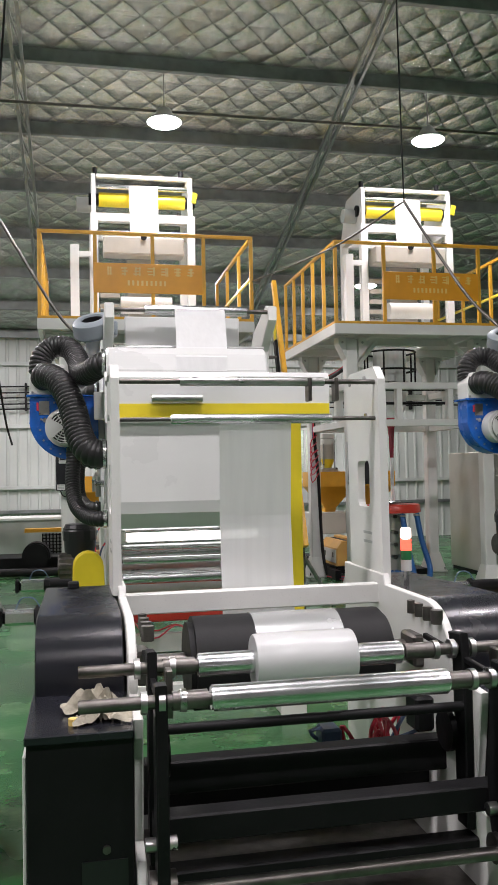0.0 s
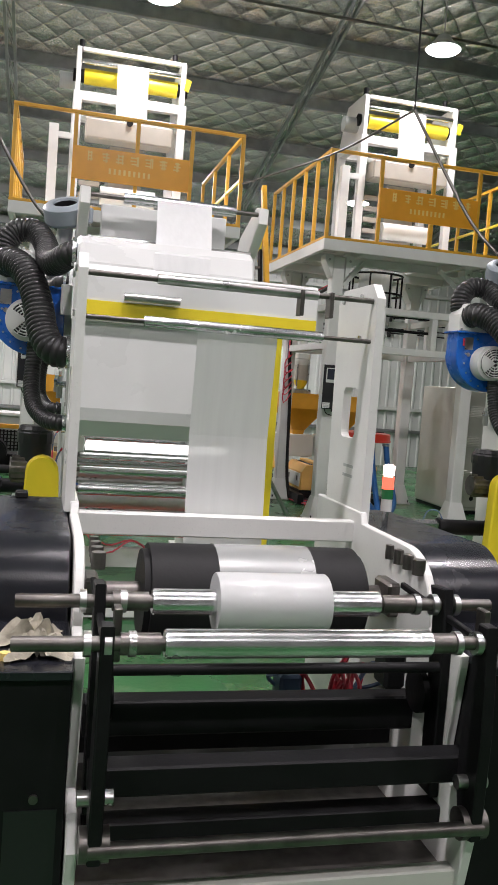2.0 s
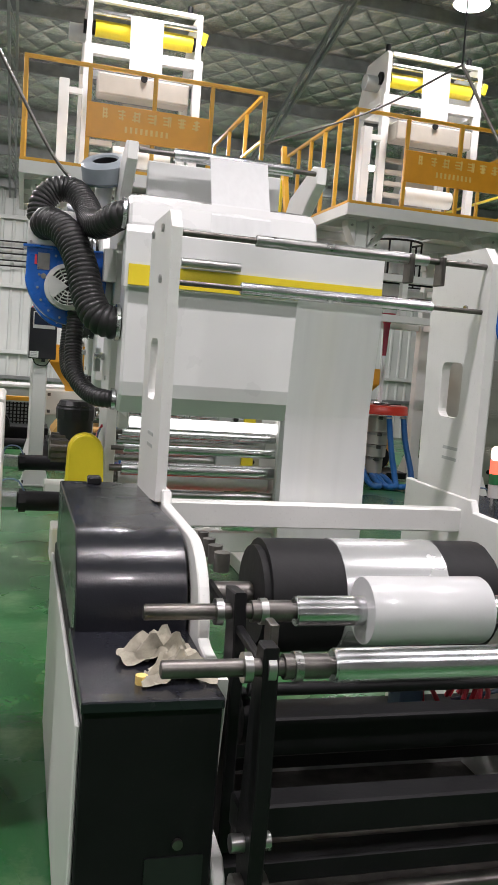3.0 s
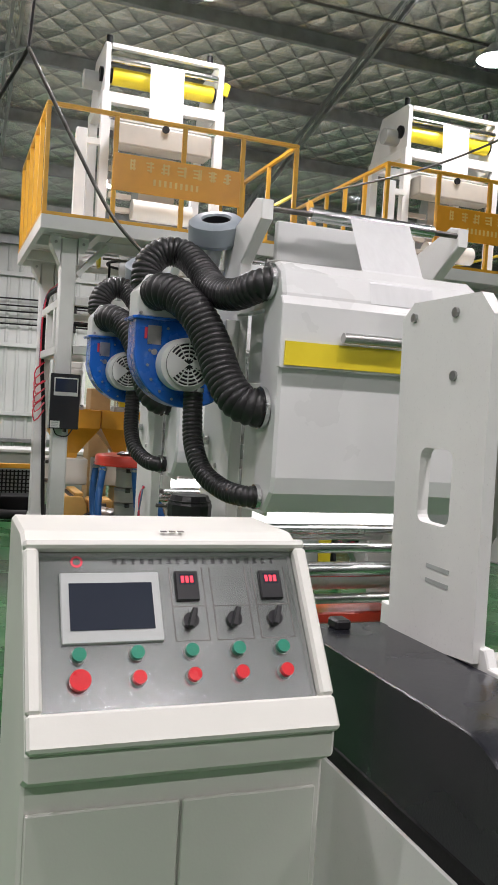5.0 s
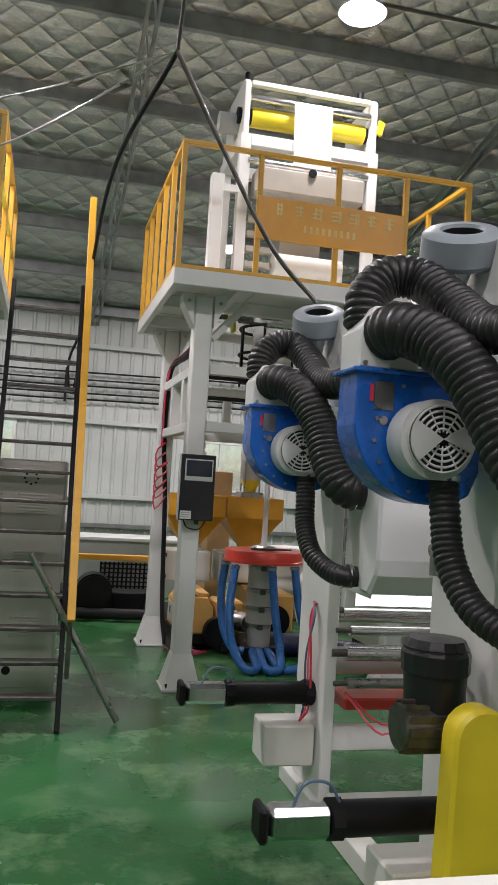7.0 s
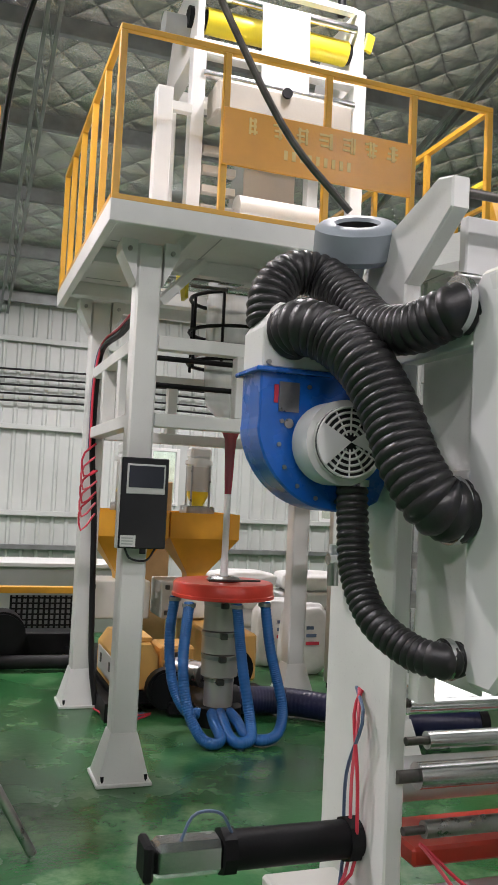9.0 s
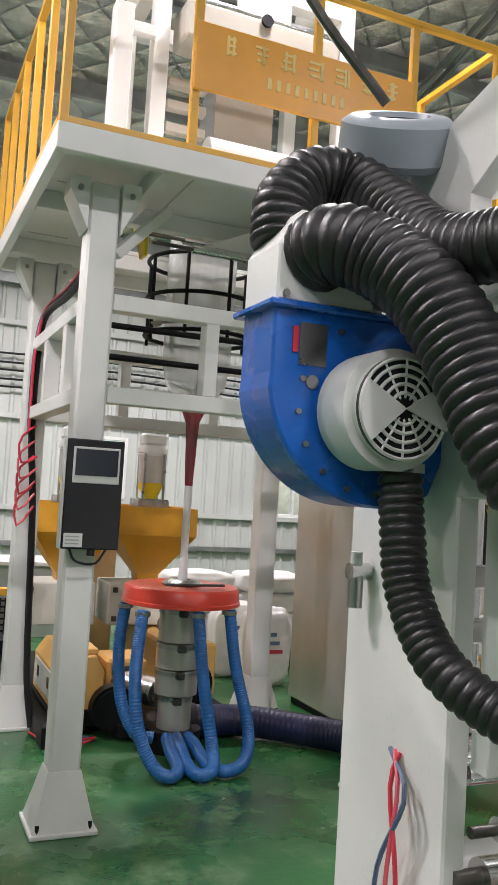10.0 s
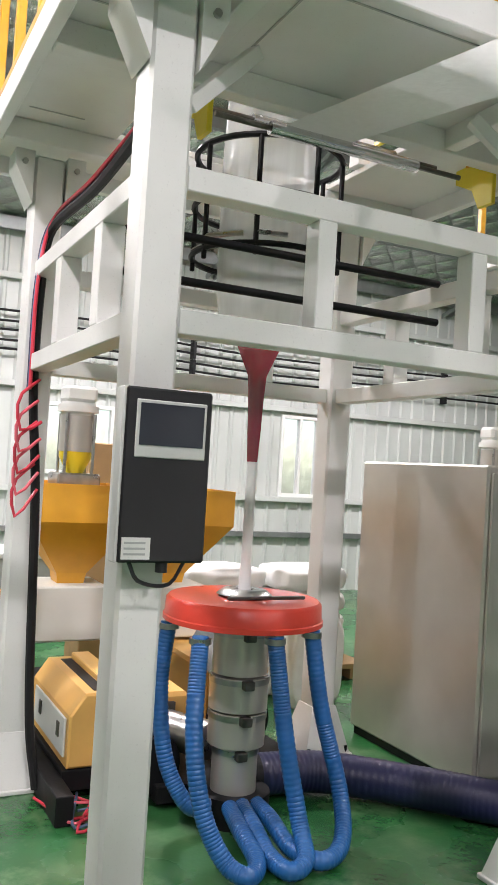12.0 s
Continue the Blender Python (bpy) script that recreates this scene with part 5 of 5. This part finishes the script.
def rag(x, y, z, sx, sy, seed, label):
    t = thing("rag", (x, y, z), label, "cloth", "rags on the winder")
    rnd = random.Random(seed)
    bm = bmesh.new()
    n = 16
    ph = [rnd.uniform(0, 6.3) for _ in range(6)]
    g = [[None] * n for _ in range(n)]
    for i in range(n):
        for j in range(n):
            u, v = i / (n - 1) * 2 - 1, j / (n - 1) * 2 - 1
            rr = 1 - 0.25 * sin(3 * math_atan(v, u) + ph[0])
            h = max(0, 1 - (u * u + v * v) * 0.6) * (0.036 + 0.02 * sin(8 * u + ph[1] + 4 * v) + 0.018 * sin(11 * v + ph[2] - 3 * u) + 0.008 * sin(23 * u + ph[3]) * sin(19 * v + ph[4]))
            g[i][j] = bm.verts.new((x + u * sx * rr, y + v * sy * rr, z + 0.004 + h))
    for i in range(n - 1):
        for j in range(n - 1):
            bm.faces.new((g[i][j], g[i + 1][j], g[i + 1][j + 1], g[i][j + 1]))
    part("cloth", bm, CLOTH, t, smooth=True)
    return t


def math_atan(v, u):
    return np.arctan2(v, u)


rag(0.04, 2.68, 0.766, 0.085, 0.07, 1, "crumpled soiled cream rag on the dark drive box")
rag(0.06, 2.55, 0.766, 0.07, 0.05, 2, "crumpled soiled cream rag on the dark drive box")
rag(1.5, 2.62, 0.766, 0.09, 0.05, 4, "small soiled rag on the dark drive box")

# ---- control console ----
K = thing("control_console", (-0.66, 3.5, 0), "white control console with a sloping panel of buttons and a screen", "console")
KX0, KX1 = -0.985, -0.355
SY0, SZ0, SY1, SZ1 = 3.22, 0.95, 3.47, 1.30
prof = [(3.27, 0.04), (3.27, 0.87), (SY0, 0.90), (SY0, SZ0), (SY1, SZ1), (3.52, 1.32), (3.76, 1.32), (3.78, 1.29), (3.78, 0.04)]
part("body", plate(prof, "x", KX0, KX1, bevel=0.008), CREAM, K, "off-white painted sheet body")
part("plinth", box(KX0 + 0.02, KX1 - 0.02, 3.29, 3.76, 0, 0.04), BLACK, K)
for x0, x1 in ((KX0 + 0.01, (KX0 + KX1) / 2 - 0.003), ((KX0 + KX1) / 2 + 0.003, KX1 - 0.02)):
    d = part("door", box(x0, x1, 3.258, 3.269, 0.08, 0.82, 0.003), CREAM, K)
    part("latch", box(x1 - 0.28 if x1 < -0.6 else x0 + 0.03, (x1 - 0.28 if x1 < -0.6 else x0 + 0.03) + 0.022, 3.25, 3.258, 0.42, 0.52), GREENB, d, "green latch")
up = Vector((0, SY1 - SY0, SZ1 - SZ0))
LEN = up.length
up.normalize()
nor = Vector((0, -up.z, up.y))
PM = Matrix(((1, 0, 0, KX0), (0, up.y, nor.y, SY0), (0, up.z, nor.z, SZ0), (0, 0, 0, 1)))
WID = KX1 - KX0


def on_panel(u0, u1, v0, v1, h0, h1, bevel=0.002):
    bm = box(u0, u1, v0, v1, h0, h1, bevel)
    bmesh.ops.transform(bm, matrix=PM, verts=bm.verts)
    return bm


def knob(u, v, r, h0, h1, r1=None):
    bm = cyl((u, v, h0), (u, v, h1), r, r1, 20)
    bmesh.ops.transform(bm, matrix=PM, verts=bm.verts)
    return bm


RIM, LOW, TOP = 0.03, 0.07, 0.022
for a in ((0, WID, 0, LOW), (0, WID, LEN - TOP, LEN), (0, RIM, LOW, LEN - TOP), (WID - RIM, WID, LOW, LEN - TOP)):
    part("panel_rim", on_panel(*a, 0.001, 0.03, 0.006), CREAM, K)
P = part("panel", on_panel(RIM, WID - RIM, LOW, LEN - TOP, 0.001, 0.004, 0), SILVER, K, "brushed silver control panel")
PW, PH = WID - 2 * RIM, LEN - LOW - TOP


def pu(u):
    return RIM + u * PW


def pv(v):
    return LEN - TOP - v * PH


sc = part("screen", on_panel(pu(0.075), pu(0.44), pv(0.60), pv(0.15), 0.004, 0.014), GREYP, K, "touch screen in a grey bezel")
part("display", on_panel(pu(0.105), pu(0.41), pv(0.52), pv(0.22), 0.014, 0.0155, 0), SCREEN, sc, "dark display")
rnd = random.Random(9)
for u in [0.27 + 0.035 * i for i in range(19)]:
    bm = bmesh.new()
    for k in range(3):
        a = rnd.uniform(0.0, 0.006)
        box(pu(u + a), pu(u + 0.022 - a), pv(0.082 - 0.014 * k), pv(0.076 - 0.014 * k), 0.004, 0.0046, 0, bm)
    a = rnd.uniform(0.004, 0.016)
    box(pu(u + a), pu(u + a + 0.004), pv(0.085), pv(0.045), 0.0041, 0.0047, 0, bm)
    bmesh.ops.transform(bm, matrix=PM, verts=bm.verts)
    part("character", bm, PLASTIC, P)
part("logo", knob(pu(0.14), pv(0.065), 0.013, 0.004, 0.005), REDW, P)
part("logo_core", knob(pu(0.14), pv(0.065), 0.008, 0.005, 0.0055), SILVER, P)
for u in (0.505, 0.845):
    d = part("meter", on_panel(pu(u), pu(u + 0.09), pv(0.34), pv(0.14), 0.004, 0.012), PLASTIC, K, "black digital meter")
    part("digit_window", on_panel(pu(u + 0.015), pu(u + 0.075), pv(0.235), pv(0.165), 0.012, 0.0124, 0), SCREEN, d)
    for k in range(3):
        part("digit", on_panel(pu(u + 0.022 + 0.018 * k), pu(u + 0.033 + 0.018 * k), pv(0.222), pv(0.178), 0.0124, 0.013, 0), REDLED, d, "glowing red digit")
for u in (0.55, 0.72, 0.885):
    b = part("selector", knob(pu(u), pv(0.47), 0.017, 0.004, 0.012), PLASTIC, K, "black selector switch", smooth=True)
    bm = box(-0.006, 0.006, -0.022, 0.022, 0.012, 0.03, 0.002)
    bmesh.ops.transform(bm, matrix=PM @ Matrix.Translation((pu(u), pv(0.47), 0)) @ Matrix.Rotation(-0.35, 4, "Z"), verts=bm.verts)
    part("lever", bm, PLASTIC, b)
for i, u in enumerate((0.13, 0.335, 0.535, 0.715, 0.89)):
    part("button_frame", on_panel(pu(u - 0.045), pu(u + 0.045), pv(0.9), pv(0.61), 0.004, 0.0055, 0), SILVER, P)
    for v, m, nm in ((0.67, GREENB, "green_button"), (0.82, REDB, "red_button")):
        b = part(nm, knob(pu(u), pv(v), 0.016, 0.0055, 0.012), STEEL, K, "push button", smooth=True)
        part("cap", knob(pu(u), pv(v), 0.021 if (i == 0 and m is REDB) else 0.014, 0.012, 0.024), m, b, smooth=True)
for a in ((0.485, 0.615), (0.645, 0.79), (0.82, 0.955)):
    for q in ((a[0], a[0] + 0.004, 0.11, 0.6), (a[1], a[1] + 0.004, 0.11, 0.6), (a[0], a[1], 0.37, 0.375), (a[0], a[1], 0.595, 0.6)):
        part("engraved_line", on_panel(pu(q[0]), pu(q[1]), pv(q[3]), pv(q[2]), 0.004, 0.0045, 0), SHAFT, P)
for i in range(3):
    part("rim_mark", box(-0.68 + 0.02 * i, -0.667 + 0.02 * i, 3.5, 3.512, 1.321, 1.323, 0), SHAFT, K)

# ---- things by the back wall ----
M = thing("spare_extruder", (-0.6, 13.2, 0), "dark extruder base with round fan and mesh guard", "machine")
part("bed", box(-1.3, 0.1, 12.9, 13.6, 0.05, 0.25, 0.01), BLACK, M)
part("mesh_guard", box(-0.55, 0.05, 12.88, 12.9, 0.3, 0.6), PURLIN, M)
for i in range(12):
    part("mesh_bar", box(-0.55 + 0.05 * i, -0.53 + 0.05 * i, 12.87, 12.88, 0.3, 0.6, 0), BLACK, M)
for i in range(6):
    part("mesh_bar", box(-0.55, 0.05, 12.868, 12.878, 0.32 + 0.05 * i, 0.335 + 0.05 * i, 0), BLACK, M)
part("fan", cyl((-0.62, 12.5, 0.3), (-0.62, 12.8, 0.3), 0.2, seg=24, bevel=0.02), BLACK, M, smooth=True)
part("rail", box(-0.8, 0.15, 12.85, 12.95, 0.62, 0.68), AMBER, M)
part("pipe", cyl((-1.4, 12.5, 0.08), (0.2, 12.4, 0.08), 0.06), RUBBER, M, smooth=True)
WB = thing("work_bench", (-0.3, 14.6, 0), "long grey bench with a pale top by the wall", "bench")
part("top", box(-1.4, 1.0, 14.3, 15.0, 0.72, 0.77, 0.008), BEZEL, WB)
part("skirt", box(-1.38, 0.98, 14.34, 14.97, 0.0, 0.72), GREYP, WB)


def bag(x, y, z, seed, tall):
    t = thing("resin_bag", (x, y, z), "full white woven resin bag with faint print standing by the wall", "bag", "resin bags")
    rnd = random.Random(seed)
    bm = bmesh.new()
    bmesh.ops.create_icosphere(bm, subdivisions=4, radius=1)
    for v in bm.verts:
        n = v.co.copy()
        k = 0.04 * sin(5 * n.x + seed) * sin(6 * n.z + 2 * seed) + 0.03 * sin(11 * n.y + seed)
        e = Vector([(abs(c) ** 0.55) * (1 if c > 0 else -1) for c in n]) * (1 + k)
        v.co = (Vector((e.x * 0.22, e.y * 0.13, e.z * 0.33 + 0.31)) if tall else Vector((e.x * 0.34, e.y * 0.24, e.z * 0.1 + 0.095))) + Vector((x, y, z))
    part("sack", bm, BAG, t, smooth=True)
    if tall:
        for k in range(3):
            part("print_bar", box(x - 0.03, x + 0.1 - 0.03 * k, y - 0.148, y - 0.142, z + 0.28 + 0.07 * k, z + 0.31 + 0.07 * k, 0), BLUEW if k else REDW, t)
    return t


bag(2.05, 12.1, 0, 3, True)
bag(1.9, 12.45, 0, 8, True)
P2 = thing("pallet", (2.1, 12.9, 0), "low wooden pallet under resin bags", "pallet")
part("boards", box(1.3, 2.9, 12.65, 13.3, 0.08, 0.12), CARD, P2)
for x in (1.35, 2.05, 2.75):
    part("runner", box(x, x + 0.1, 12.65, 13.3, 0, 0.08), CARD, P2)
for k in range(4):
    bag(1.72, 12.98, 0.12 + 0.18 * k, 11 + k, False)
    bag(2.45, 12.98, 0.12 + 0.18 * k, 21 + k, False)
B = thing("cardboard_box", (0.9, 13.6, 0.0), "plain brown cardboard box by the window", "box")
part("carton", box(0.78, 1.06, 13.4, 13.8, 0, 1.72, 0.01), CARD, B)
D = thing("air_duct", (1.5, 10.6, 0.1), "dark violet blue flexible air duct lying on the floor", "duct")
for p0, p1 in (((0.88, 10.75, 0.12), (0.95, 10.745, 0.12)), ((2.44, 9.91, 0.105), (2.5, 9.9, 0.105))):
    part("cuff", cyl(p0, p1, 0.108, seg=24), RUBBER, D, "black rubber cuff", smooth=True)
part("duct", sweep([(0.9, 10.75, 0.12), (1.3, 10.7, 0.11), (1.7, 10.35, 0.105), (2.0, 10.05, 0.105), (2.5, 9.9, 0.105)], 0.098, ridge=0.0022, pitch=0.02, seg=18), DUCT, D, smooth=True)

# ---- loose cables ----


def cable(pts, r, label, m=RUBBER):
    t = thing("cable", pts[0], label, "cable", "hanging cables")
    part("line", sweep(pts, r, 0.06, 8), m, t, smooth=True)
    return t


KN = (-0.73, 7.39, 3.83)
cable([KN, (-0.45, 7.4, 3.35), (-0.15, 7.4, 2.86), (0.1, 7.38, 2.6)], 0.013, "grey cable slung down to an exhaust fan", SHAFT)
cable([KN, (-0.66, 7.6, 4.8), (-0.6, 8.0, roof_z(8.0) - 0.2)], 0.01, "black cable hung from the roof")
cable([KN, (-1.6, 8.4, 3.6), (-2.6, 9.4, 3.55)], 0.006, "thin pale wire strung across", STEEL)
cable([KN, (-1.5, 8.0, 3.75), (-2.6, 8.9, 3.75)], 0.005, "thin pale wire strung across", STEEL)
KA = (2.72, 6.61, 3.74)
cable([KA, (2.95, 6.5, 3.3), (3.15, 6.3, 2.85), (3.32, 6.08, 2.56)], 0.013, "grey cable slung down to an exhaust fan", SHAFT)
cable([KA, (2.74, 6.7, 5.0), (2.76, 6.8, roof_z(6.8) - 0.05)], 0.007, "black cable hung from the roof")
cable([KA, (2.4, 7.6, 3.6), (1.95, 9.2, 3.62)], 0.009, "dark cable strung across to a railing", SHAFT)
cable([KN, (-0.95, 8.4, 3.55), (-1.0, 9.6, 3.2), (-1.0, 10.8, 2.9), (-0.95, 11.6, 2.2), (-0.9, 12.0, 1.9)], 0.014, "black cable sagging towards the wall")
cable([(-1.0, 10.8, 2.9), (-1.1, 10.9, 2.6), (-1.05, 10.9, 2.3), (-0.98, 10.8, 2.9)], 0.012, "black cable coil by the ladder")
for dx in (0, DX):
    cable([(-0.1 + dx, 9.7, 2.75), (-0.1 + dx, 10.4, 2.68), (-0.12 + dx, 11.1, 2.66), (-0.14 + dx, 11.17, 2.4), (-0.14 + dx, 11.18, 1.9), (-0.1 + dx, 11.17, 1.4), (-0.06 + dx, 11.17, 0.4), (-0.02 + dx, 11.1, 0.03)], 0.022, "dark cable bundle tied down a tower column")
    for k, c in enumerate((REDW, BLUEW, DUCT)):
        o = 0.02 * k - 0.02
        cable([(-0.1 + dx, 9.7, 2.775 + 0.01 * k), (-0.1 + dx + o, 10.4, 2.71), (-0.13 + dx, 11.08 + o, 2.69), (-0.165 + dx, 11.15 + o, 2.4), (-0.165 + dx, 11.16 + o, 1.9)], 0.009, "thin coloured wire tied to a tower cable bundle", c)
    for k in range(5):
        cable([(-0.12 + dx, 11.15, 1.95 - 0.1 * k), (-0.22 + dx, 11.1, 1.85 - 0.1 * k), (-0.2 + dx, 11.1, 1.7 - 0.1 * k), (-0.1 + dx, 11.14, 1.75 - 0.08 * k)], 0.008, "thin red wire looped at a tower column", (REDW, PINKW)[k % 2])
V = thing("film_web", (0.8, 8.5, 2.8), "pale film web running from the tower to a printing unit", "film")
part("web", sheet([[(0.62, 10.2, 3.03), (0.95, 10.2, 3.03)], [(0.62, 8.5, 2.77), (0.95, 8.5, 2.77)], [(0.61, 6.88, 2.565), (0.93, 6.88, 2.565)]]), FILM, V)
